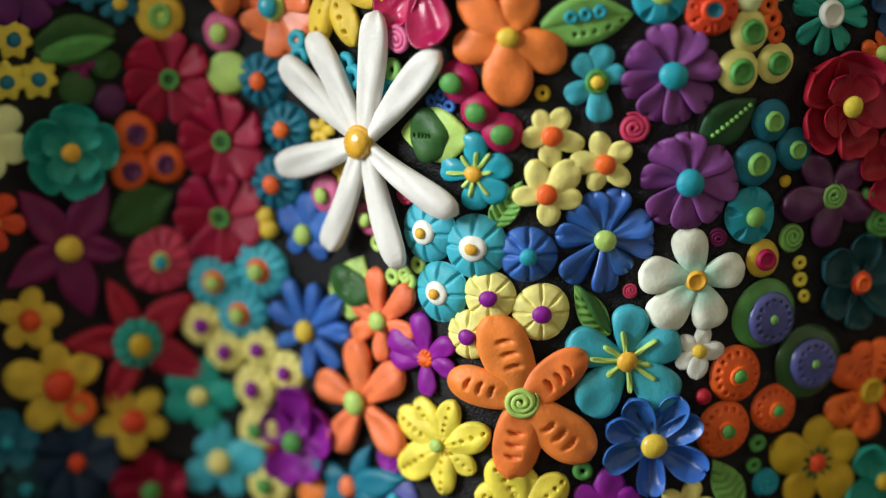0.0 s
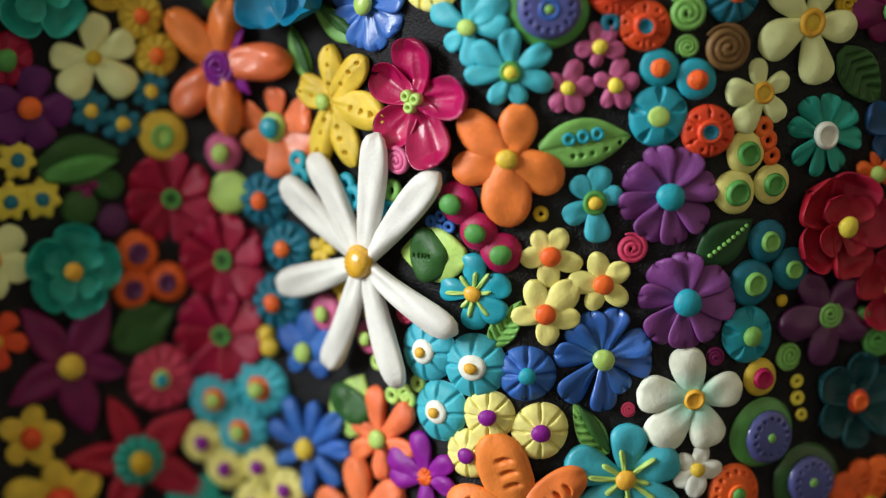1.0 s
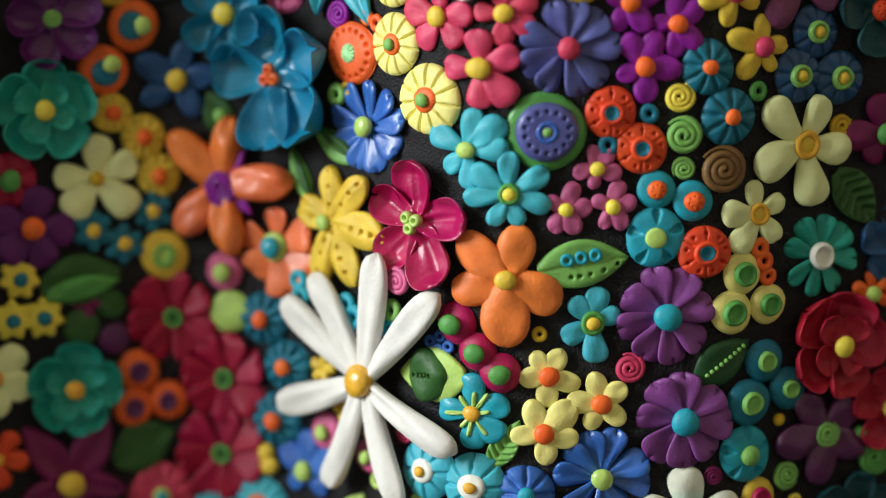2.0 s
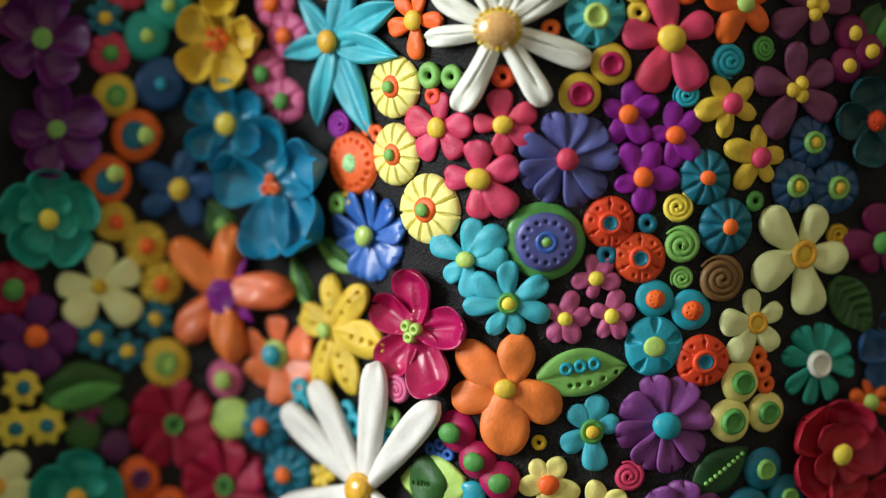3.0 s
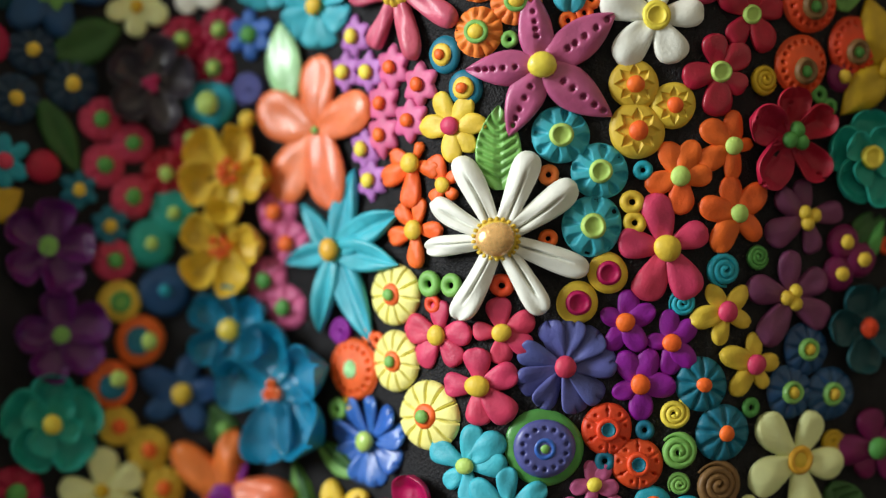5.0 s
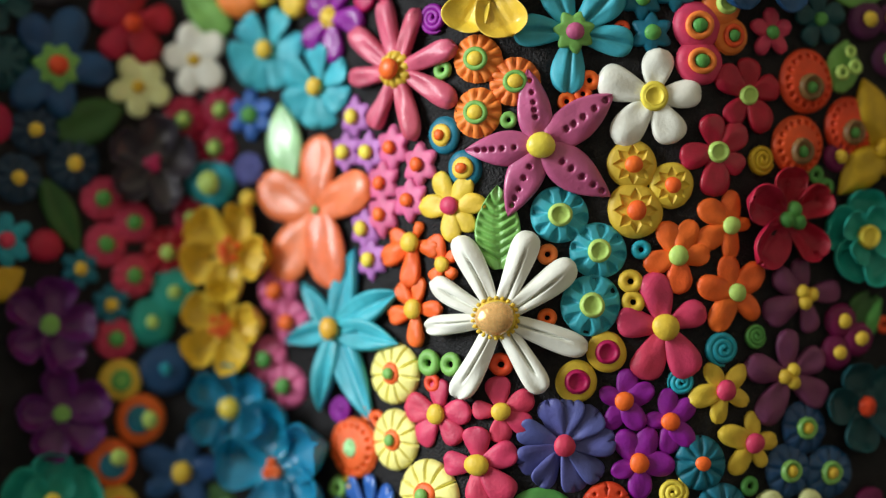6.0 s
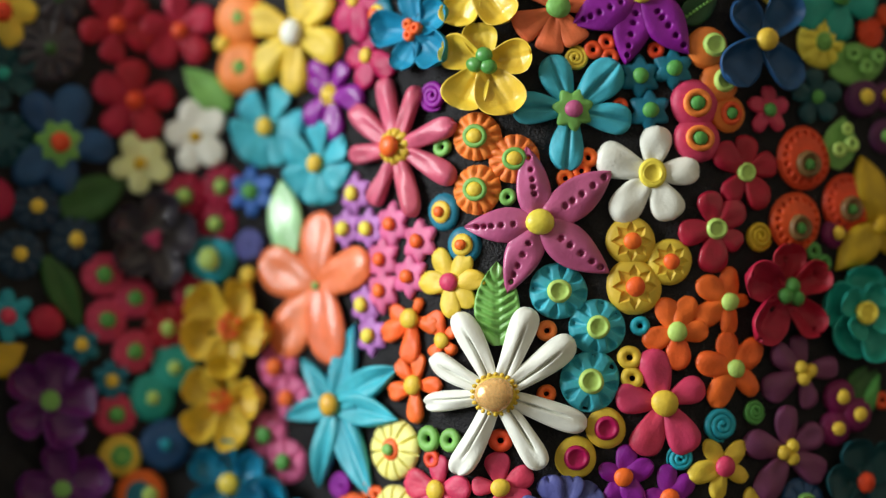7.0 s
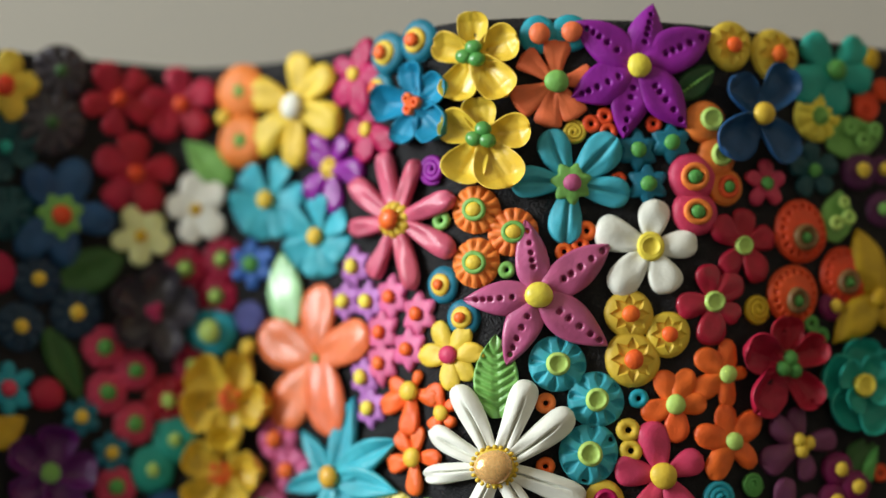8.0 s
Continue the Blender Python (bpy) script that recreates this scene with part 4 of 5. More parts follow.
flower(-.0943, .0235, .0224, 5, 0, 'oval', 'orange', 'coil violet .36', second='coral', gloss=0.4, w=0.72, thick=1.8, lift=0.0006, tips=((6, 0.0256), (82, 0.0286), (174, 0.0256), (-130, 0.0254), (-49, 0.0281)))
leaf(-.0977, .0321, .0137, -35, 'violet', w=0.2, crease=0, lift=0.0045)
leaf(-.0873, .0319, .0116, 30, 'violet', w=0.2, crease=0, lift=0.0045)
leaf(-.0856, .0177, .0109, 139, 'violet', w=0.2, crease=0, lift=0.0045)
flower(-.0743, .0025, .0178, 6, 0, 'heart', 'coral', 'disc lime .3, ball teal .22', gloss=0.35, w=1.08, tips=((-3, 0.0138), (66, 0.0168), (116, 0.0187), (163, 0.0183), (-137, 0.0146), (-75, 0.0141)))
leaf(-.0638, .0291, .0197, -23, 'leaf', w=0.2, second='moss')
leaf(-.0485, .0402, .0224, -63, 'leaf', w=0.22, second='moss')
flower(-.0321, .0475, .0167, 9, 0, 'heart', 'blue', 'ball lime .23', gloss=0.6, crease=0.5, w=1.05)
flower(-.0475, .0133, .0194, 6, 0, 'oval', 'yellow', 'frill yellow .24, ball lime .15 -.12 0', dots=3, crease=0.1, w=0.98, lift=0.0005, tips=((-4, 0.0198), (41, 0.0219), (99, 0.0254), (158, 0.0242), (-159, 0.0234), (-80, 0.0165), (-62, 0.0170)))
flower(-.0094, .0168, .0201, 5, 0, 'cup', 'magenta', 'tubes lime .2', gloss=0.6, cup=0.13, w=0.9, crease=0.4, tips=((-1, 0.0211), (82, 0.0208), (148, 0.0234), (-142, 0.0196), (-64, 0.0178)))
button(-.0198, .0990, .0109, 'cream', 'disc tangerine .36, ball leaf .2', grooves=11, depth=0.75, inner=0.40, wide=0.028, notch=0.06, high=0.3, dome=0.04)
button(-.0194, .0760, .0105, 'cream', 'disc tangerine .36, ball leaf .2', grooves=11, depth=0.75, inner=0.40, wide=0.028, notch=0.06, high=0.3, dome=0.04)
button(-.0046, .0581, .0123, 'cream', 'disc tangerine .36, ball leaf .2', grooves=11, depth=0.75, inner=0.40, wide=0.028, notch=0.06, high=0.3, dome=0.04)
flower(-.0474, .1140, .0258, 8, 0, 'point', 'turquoise', 'ball gold .16', gloss=0.2, crease=0.9, w=0.86, lift=0.001, tips=((17, 0.0298), (67, 0.0331), (97, 0.0312), (151, 0.0365), (-167, 0.0303), (-103, 0.0236), (-45, 0.0229)))
button(-.0743, .1272, .0083, 'pink', 'ball tangerine .38', grooves=6, depth=0.4, wide=0.08)
button(-.0690, .1159, .0082, 'pink', 'ball tangerine .38', grooves=6, depth=0.4, wide=0.08)
button(-.0785, .1025, .0083, 'pink', 'ball green .38', grooves=6, depth=0.4, wide=0.08)
button(-.0703, .0930, .0083, 'pink', 'ball green .38', grooves=6, depth=0.4, wide=0.08)
button(-.0395, .0722, .0111, 'tangerine', 'frill pistachio .3', dots=16, dot_at=0.74, high=0.3)
spiral(-.0453, .0853, .0058, 'violet')
bead(-.0327, .0846, .0030, 'tangerine')
bead(-.0281, .0828, .0031, 'tangerine')
bead(-.0465, .0577, .0042, 'leaf')
bead(-.0425, .0597, .0029, 'mustard')
bead(.0373, .1186, .0033, 'tangerine')
bead(.0220, .1029, .0041, 'scarlet')
bead(-.0029, .0961, .0034, 'scarlet')
bead(-.0040, .1030, .0046, 'leaf')
bead(.0047, .1027, .0041, 'leaf')
button(.0575, .1070, .0070, 'yellow', 'cup magenta .6', high=0.42)
button(.0472, .0971, .0072, 'yellow', 'cup magenta .6', high=0.42)
flower(-.0003, .0857, .0117, 5, 0, 'drop', 'rose', 'ball yellow .3', tips=((0, 0.0119), (82, 0.0125), (137, 0.0126), (-141, 0.0133), (-81, 0.0147)))
flower(.0220, .0871, .0115, 5, 0, 'drop', 'rose', 'ball yellow .28', tips=((-7, 0.0121), (65, 0.0120), (118, 0.0113), (-180, 0.0108), (-87, 0.0098)))
flower(.0146, .0692, .0140, 5, 0, 'drop', 'rose', 'ball yellow .27', lift=0.0006, tips=((-2, 0.0129), (69, 0.0137), (134, 0.0158), (179, 0.0136), (-91, 0.0123)))
flower(.0428, .0757, .0172, 9, 0, 'heart', 'slate', 'ball rose .22', w=1.1, crease=0.25, tips=((-19, 0.0164), (11, 0.0163), (49, 0.0168), (85, 0.0180), (132, 0.0171), (166, 0.0164), (-147, 0.0162), (-111, 0.0168), (-68, 0.0165)))
flower(.0632, .0905, .0104, 5, 0, 'oval', 'violet', 'ball tangerine .32', tips=((13, 0.0112), (67, 0.0115), (147, 0.0115), (-152, 0.0110), (-68, 0.0089)))
flower(.0790, .0835, .0101, 5, 0, 'oval', 'violet', 'ball tangerine .32', tips=((-5, 0.0113), (52, 0.0108), (138, 0.0112), (-180, 0.0112), (-84, 0.0086)))
flower(.0683, .0696, .0116, 5, 0, 'oval', 'violet', 'ball tangerine .3', tips=((-29, 0.0128), (19, 0.0129), (94, 0.0127), (174, 0.0126), (-113, 0.0099)))
spiral(.0828, .0967, .0053, 'teal')
spiral(.0974, .1078, .0068, 'teal')
spiral(.1107, .1122, .0050, 'green')
flower(.0771, .1154, .0186, 5, 0, 'drop', 'rose', 'ball yellow .25', w=0.92, tips=((-11, 0.0190), (64, 0.0157), (150, 0.0192), (-157, 0.0193), (-84, 0.0164)))
flower(.0980, .0938, .0109, 5, 0, 'oval', 'yellow', 'ball rose .33', w=0.86, tips=((-33, 0.0110), (48, 0.0118), (114, 0.0106), (-165, 0.0118), (-104, 0.0132)))
flower(.1090, .0756, .0110, 5, 0, 'oval', 'yellow', 'ball rose .33', w=0.86, tips=((0, 0.0110), (83, 0.0101), (152, 0.0096), (-144, 0.0132), (-72, 0.0136)))
flower(.1232, .0981, .0143, 5, 0, 'drop', 'aubergine', 'triple yellow .32', w=0.88, tips=((0, 0.0163), (63, 0.0165), (122, 0.0172), (-148, 0.0194), (-74, 0.0175)))
button(.1449, .1170, .0062, 'wine', 'ball yellow .42', high=0.55)
button(.1517, .1109, .0063, 'wine', 'ball yellow .42', high=0.55)
button(.1429, .1060, .0062, 'wine', 'ball yellow .42', high=0.55)
flower(.1544, .0871, .0165, 5, -20, 'cup', 'pine', 'berry scarlet .22', cup=0.11)
button(.1299, .0802, .0090, 'navy', 'cup leaf .45, ball yellow .24', grooves=9, depth=0.3, wide=0.06, gloss=0.3)
button(.1234, .0656, .0092, 'navy', 'cup leaf .45, ball yellow .24', grooves=9, depth=0.3, wide=0.06, gloss=0.3)
button(.1398, .0645, .0094, 'navy', 'cup leaf .45, ball yellow .24', grooves=9, depth=0.3, wide=0.06, gloss=0.3)
button(.0896, .0693, .0092, 'lagoon', 'ball tangerine .28', grooves=9, depth=0.5, wide=0.06, inner=0.3, notch=0.01)
button(.0972, .0527, .0098, 'lagoon', 'ball tangerine .28', grooves=9, depth=0.5, wide=0.06, inner=0.3, notch=0.01)
spiral(.0801, .0596, .0059, 'butter')
spiral(.0814, .0468, .0073, 'leaf')
spiral(.0820, .0356, .0046, 'leaf')
spiral(.0951, .0351, .0092, 'brown', turns=3.2)
bead(.0701, .0541, .0034, 'lagoon')
bead(.0565, .0438, .0036, 'lagoon')
bead(.1078, .0609, .0035, 'green')
button(.0573, .0545, .0088, 'scarlet', 'ring scarlet .46, cup lagoon .34', grooves=6, depth=0.25, inner=0.45, wide=0.035, dots=9, dot_at=0.72, high=0.36, dome=0.1, notch=0.0)
button(.0676, .0427, .0088, 'scarlet', 'ring scarlet .46, cup lagoon .34', grooves=6, depth=0.25, inner=0.45, wide=0.035, dots=9, dot_at=0.72, high=0.36, dome=0.1, notch=0.0)
button(.0895, .0076, .0091, 'scarlet', 'ring scarlet .46, cup lagoon .34', grooves=6, depth=0.25, inner=0.45, wide=0.035, dots=9, dot_at=0.72, high=0.36, dome=0.1, notch=0.0)
button(.0360, .0485, .0132, 'green', 'pricked slate .76, ring blue .28, ball leaf .13', gloss=0.35, high=0.22)
flower(.0103, .0421, .0147, 6, 0, 'drop', 'turquoise', 'ball lime .2', tips=((10, 0.0143), (50, 0.0161), (86, 0.0137), (176, 0.0132), (-132, 0.0112), (-66, 0.0149)))
flower(.0240, .0279, .0154, 6, 0, 'drop', 'turquoise', 'cup green .24, ball butter .15', lift=0.0006, tips=((0, 0.0144), (58, 0.0150), (107, 0.0144), (162, 0.0114), (-152, 0.0123), (-96, 0.0148), (-55, 0.0153)))
flower(.0528, .0360, .0086, 5, 0, 'oval', 'mauve', 'ball butter .3', tips=((-13, 0.0082), (43, 0.0084), (105, 0.0088), (-172, 0.0071), (-99, 0.0082)))
flower(.0425, .0225, .0091, 5, 0, 'oval', 'mauve', 'ball butter .27', tips=((17, 0.0099), (84, 0.0092), (156, 0.0093), (-148, 0.0089), (-61, 0.0079)))
flower(.0581, .0233, .0087, 5, 0, 'oval', 'mauve', 'ball butter .3', lift=0.0004, tips=((15, 0.0094), (77, 0.0085), (150, 0.0087), (-157, 0.0082), (-68, 0.0076)))
button(.0728, .0289, .0065, 'teal', 'berry tangerine .5', high=0.4)
button(.0852, .0249, .0069, 'teal', 'berry tangerine .5', high=0.4)
button(.0726, .0129, .0100, 'teal', 'disc lime .36', gouges=5)
flower(.1265, .0423, .0188, 5, 0, 'drop', 'ivory', 'ring gold .26, disc yellow .2', w=0.9, tips=((-46, 0.0212), (23, 0.0179), (98, 0.0183), (171, 0.0214), (-112, 0.0207)))
flower(.1089, .0196, .0126, 5, 0, 'drop', 'ivory', 'ring gold .3, disc yellow .25', w=0.95, tips=((-11, 0.0117), (63, 0.0115), (141, 0.0124), (-146, 0.0156), (-88, 0.0139)))
spiral(.1413, .0479, .0055, 'mustard')
flower(.1581, .0450, .0141, 5, 0, 'drop', 'wine', 'ball green .28', w=1.1, tips=((-14, 0.0140), (62, 0.0130), (137, 0.0133), (-150, 0.0114), (-94, 0.0159)))
leaf(.1479, .0233, .0249, 138, 'moss', w=0.3, veins=5)
flower(.1647, .0061, .0148, 5, 0, 'cup', 'navy', 'ball yellow .2')
bead(.1098, .0080, .0037, 'tangerine')
bead(.1115, .0034, .0037, 'tangerine')
bead(.1133, -.0019, .0033, 'tangerine')
flower(-.1586, .2080, .0186, 7, 0, 'oval', 'navy', 'star leaf .52, ball scarlet .2', w=0.88, tips=((-30, 0.0212), (20, 0.0225), (92, 0.0206), (172, 0.0190), (-132, 0.0211)))
leaf(-.1456, .1883, .0264, 67, 'moss', w=0.32)
leaf(-.1558, .1536, .0302, 150, 'moss', w=0.18)
button(-.1662, .1849, .0090, 'ink', 'ball yellow .3', grooves=9, depth=0.4, wide=0.07)
button(-.1722, .1676, .0090, 'ink', 'ball yellow .3', grooves=9, depth=0.4, wide=0.07)
button(-.1521, .1730, .0097, 'ink', 'ball yellow .3', grooves=9, depth=0.4, wide=0.07)
flower(-.1234, .1736, .0182, 5, 10, 'cup', 'charcoal', 'triple magenta .2', cup=0.18, gloss=0.8)
button(-.1115, .1895, .0084, 'crimson', 'disc green .4, ball lime .26', grooves=8, depth=0.4, wide=0.07)
button(-.0973, .1931, .0079, 'crimson', 'disc green .4, ball lime .26', grooves=8, depth=0.4, wide=0.07)
button(-.0995, .1793, .0079, 'crimson', 'disc green .4, ball lime .26', grooves=8, depth=0.4, wide=0.07)
button(-.1418, .1605, .0079, 'rose', 'ball green .4', grooves=8, depth=0.3, wide=0.06, inner=0.45)
button(-.1302, .1521, .0075, 'rose', 'ball green .4', grooves=8, depth=0.3, wide=0.06, inner=0.45)
button(-.1405, .1441, .0079, 'rose', 'ball green .4', grooves=8, depth=0.3, wide=0.06, inner=0.45)
button(-.1302, .1327, .0079, 'rose', 'ball green .4', grooves=8, depth=0.3, wide=0.06, inner=0.45)
button(-.1081, .1539, .0077, 'crimson', 'ball lime .35', grooves=6, depth=0.4)
button(-.1176, .1411, .0092, 'red', 'ball lime .33', grooves=7, depth=0.5, wide=0.08)
flower(-.1497, .1352, .0075, 6, 0, 'oval', 'lagoon', 'ball yellow .34', w=1.1)
flower(-.1385, .1221, .0075, 6, 0, 'oval', 'lagoon', 'ball yellow .34', w=1.1)
pellet(-.1626, .1434, .0062, 'red', high=0.45)
flower(-.1762, .1454, .0104, 6, 0, 'oval', 'teal', 'ball rose .3')
leaf(-.1765, .1301, .0168, 58, 'mustard', w=0.35)
flower(-.1287, .2014, .0124, 5, 0, 'oval', 'ivory', 'ball mustard .2', w=1.05, tips=((-21, 0.0121), (46, 0.0115), (109, 0.0125), (179, 0.0111), (-102, 0.0110)))
flower(-.1073, .2115, .0132, 5, 0, 'oval', 'white', 'ball mustard .18', w=1.05, tips=((-14, 0.0143), (47, 0.0136), (133, 0.0136), (-161, 0.0129), (-77, 0.0124)))
flower(-.0789, .2144, .0157, 6, 20, 'heart', 'turquoise', 'ball yellow .22', w=1.05, crease=0.3)
flower(-.0561, .2000, .0154, 6, 0, 'heart', 'turquoise', 'ball yellow .22', w=1.05, crease=0.3, lift=0.0005)
flower(-.0853, .1910, .0098, 6, 0, 'oval', 'blue', 'ball green .34', w=1.05)
spiral(-.0856, .1712, .0072, 'slate')
button(-.1011, .1663, .0092, 'teal', 'ball lime .48', high=0.4)
pellet(-.0863, .1606, .0033, 'yellow')
leaf(-.0708, .1806, .0290, -11, 'pistachio', w=0.27, gloss=1.0, crease=0.3, lift=0.0012)
flower(-.0559, .1561, .0261, 5, 0, 'oval', 'coral', 'ball leaf .06', gloss=0.5, crease=0.22, thick=0.7, w=0.88, lift=0.0008, tips=((1, 0.0270), (72, 0.0268), (161, 0.0293), (-140, 0.0310), (-71, 0.0274)))
button(-.0391, .1886, .0078, 'lilac', 'ball butter .36', lobes=6, lobe=0.30, high=0.3, tall=1.05)
button(-.0435, .1763, .0078, 'lilac', 'ball butter .36', lobes=6, lobe=0.30, high=0.3, tall=1.05)
button(-.0322, .1759, .0078, 'lilac', 'ball butter .36', lobes=6, lobe=0.30, high=0.3, tall=1.05)
button(-.0344, .1492, .0078, 'lilac', 'ball butter .36', lobes=6, lobe=0.30, high=0.3, tall=1.05)
button(-.0311, .1383, .0078, 'lilac', 'ball butter .36', lobes=6, lobe=0.30, high=0.3, tall=1.05)
button(-.0208, .1771, .0085, 'pink', 'ball tangerine .3', lobes=6, lobe=0.30, high=0.3, tall=1.05)
button(-.0085, .1708, .0084, 'pink', 'ball tangerine .3', lobes=6, lobe=0.30, high=0.3, tall=1.05)
button(-.0256, .1649, .0085, 'pink', 'ball tangerine .3', lobes=6, lobe=0.30, high=0.3, tall=1.05)
button(-.0129, .1587, .0084, 'pink', 'ball tangerine .3', lobes=6, lobe=0.30, high=0.3, tall=1.05)
button(-.0257, .1540, .0085, 'pink', 'ball tangerine .3', lobes=6, lobe=0.30, high=0.3, tall=1.05)
flower(-.0168, .2037, .0224, 8, 0, 'strip', 'blush', 'frill yellow .3, ball tangerine .17', gloss=0.25, w=1.32, lift=0.001, crease=0.2, tips=((-18, 0.0257), (24, 0.0224), (77, 0.0251), (117, 0.0269), (164, 0.0258), (-151, 0.0232), (-94, 0.0228), (-58, 0.0263)))
button(.0015, .1805, .0064, 'lagoon', 'disc yellow .6, ball tangerine .3', high=0.4)
button(.0095, .1690, .0063, 'lagoon', 'disc yellow .6, ball tangerine .3', high=0.4)
flower(.0049, .1564, .0126, 6, 0, 'oval', 'yellow', 'ball rose .26', w=1.0, tips=((-28, 0.0129), (35, 0.0118), (85, 0.0126), (135, 0.0119), (-178, 0.0125), (-92, 0.0134)))
button(.0140, .2058, .0085, 'orange', 'ring leaf .46, ball yellow .3', grooves=13, depth=0.6, inner=0.55, wide=0.06)
button(.0267, .1980, .0085, 'orange', 'ring leaf .46, ball yellow .3', grooves=13, depth=0.6, inner=0.55, wide=0.06)
button(.0140, .1877, .0085, 'orange', 'ring leaf .46, ball yellow .3', grooves=13, depth=0.6, inner=0.55, wide=0.06)
bead(.0245, .1851, .0030, 'leaf')
flower(.0349, .1764, .0243, 5, 0, 'point', 'mauve', 'ball butter .19', gloss=0.5, dots=5, lift=0.0012, w=1.1, thick=0.8, crease=0, tips=((-11, 0.0262), (57, 0.0305), (126, 0.0293), (-155, 0.0262), (-93, 0.0249)))
leaf(.0208, .1490, .0283, -4, 'leaf', w=0.28, veins=7, crease=0.5, gloss=0.5, lift=0.0008)
flower(.0735, .1933, .0175, 5, 0, 'drop', 'white', 'ring butter .28, cup butter .24', w=0.92, tips=((6, 0.0166), (87, 0.0166), (156, 0.0174), (-140, 0.0205), (-73, 0.0200)))
button(.0663, .1702, .0085, 'yellow', 'ball tangerine .36', star=8, high=0.4)
button(.0797, .1633, .0078, 'yellow', 'ball tangerine .36', star=8, high=0.4)
button(.0672, .1547, .0095, 'yellow', 'ball tangerine .36', star=8, high=0.4)
button(.0414, .1532, .0097, 'turquoise', 'cup lime .42', gouges=8, rot=10, high=0.4)
button(.0546, .1411, .0096, 'turquoise', 'cup lime .42', gouges=8, rot=10, high=0.4)
button(.0521, .1228, .0103, 'turquoise', 'cup lime .42', gouges=8, rot=10, high=0.4)
bead(.0374, .1399, .0036, 'orange')
bead(.0693, .1415, .0034, 'teal')
bead(.0656, .1308, .0042, 'yellow')
bead(.0665, .1238, .0040, 'yellow')
flower(.0817, .1395, .0124, 5, 0, 'oval', 'tangerine', 'ball lime .28', w=0.95, tips=((-21, 0.0126), (22, 0.0133), (90, 0.0112), (177, 0.0132), (-107, 0.0121)))
flower(.1001, .1498, .0119, 5, 0, 'oval', 'tangerine', 'ball lime .27', w=0.92, tips=((8, 0.0123), (86, 0.0083), (179, 0.0116), (-120, 0.0139), (-55, 0.0132)))
flower(.1022, .1270, .0125, 5, 0, 'oval', 'tangerine', 'ball lime .26', w=0.92, tips=((-18, 0.0133), (51, 0.0144), (133, 0.0127), (-147, 0.0153), (-79, 0.0143)))
flower(.0957, .1747, .0127, 5, 0, 'drop', 'red', 'cup lime .3', w=1.05, gloss=0.4, tips=((-14, 0.0132), (51, 0.0138), (123, 0.0111), (-177, 0.0153), (-97, 0.0133)))
flower(.1073, .1944, .0131, 5, 0, 'drop', 'red', 'cup lime .27', w=1.05, tips=((6, 0.0131), (72, 0.0133), (148, 0.0143), (-140, 0.0125), (-57, 0.0142)))
flower(.1238, .1529, .0160, 5, 0, 'cup', 'red', 'triple green .32', cup=0.14, w=0.86, crease=0.2, dots=2, tips=((-5, 0.0172), (58, 0.0166), (144, 0.0176), (-140, 0.0214), (-70, 0.0192)))
flower(.1540, .1463, .0174, 5, 0, 'cup', 'sea', 'cup butter .25', cup=0.12, w=1.15, inner=4)
button(.1309, .2000, .0110, 'scarlet', 'cup brown .44 0 -.2, ball green .2 0 -.22', dots=17, dot_at=0.76, high=0.42, dome=0.35)
button(.1274, .1777, .0105, 'scarlet', 'cup brown .44 0 -.2, ball green .2 0 -.22', dots=17, dot_at=0.76, high=0.42, dome=0.35)
button(.1486, .1847, .0102, 'scarlet', 'cup brown .44 0 -.2, ball green .2 0 -.22', dots=17, dot_at=0.76, high=0.42, dome=0.35)
spiral(.1130, .1725, .0060, 'mustard')
button(.1440, .1741, .0055, 'wine', 'ball yellow .45', high=0.5)
bead(.1348, .1677, .0033, 'green')
bead(.1389, .1634, .0033, 'green')
flower(.1611, .1772, .0188, 5, 0, 'point', 'mustard', 'ball mustard .2', w=1.3, tips=((-14, 0.0256), (-134, 0.0235), (145, 0.0153), (45, 0.0203)))
flower(.1299, .1256, .0140, 5, 0, 'drop', 'aubergine', 'triple yellow .32', w=0.88, tips=((-8, 0.0133), (79, 0.0147), (166, 0.0130), (-116, 0.0174), (-57, 0.0148)))
button(.0884, .2173, .0085, 'rose', 'ring orange .56, ball green .3', high=0.5)
button(.0893, .2053, .0082, 'rose', 'ring orange .56, ball green .3', high=0.5)
button(.1007, .2143, .0066, 'orange', 'ring scarlet .6, ball green .32', high=0.5)
leaf(.1529, .1229, .0117, 38, 'moss', w=0.35)
leaf(.1563, .1184, .0179, 25, 'moss', w=0.3, second='green')
bead(.1623, .1155, .0033, 'scarlet')
flower(.0208, .1185, .0265, 8, 0, 'strip', 'white', 'beaded yellow .275, pearl pearl .215', crease=0.85, w=1.2, lift=0.002, tips=((-22, 0.0302), (23, 0.0312), (56, 0.0316), (108, 0.0317), (147, 0.0290), (-157, 0.0298), (-100, 0.0243), (-61, 0.0248)))
flower(-.0114, .1441, .0121, 5, 0, 'drop', 'tangerine', 'ball yellow .3', w=0.8, tips=((23, 0.0078), (105, 0.0118), (-177, 0.0156), (-112, 0.0150), (-74, 0.0109)))
flower(.0018, .1366, .0092, 5, 0, 'drop', 'tangerine', 'ball yellow .3', tips=((-29, 0.0112), (50, 0.0063), (134, 0.0066), (-137, 0.0079)))
flower(-.0098, .1213, .0116, 5, 0, 'drop', 'tangerine', 'ball yellow .3', lift=0.0004, w=0.8, tips=((9, 0.0111), (88, 0.0112), (178, 0.0133), (-106, 0.0129), (-47, 0.0116)))
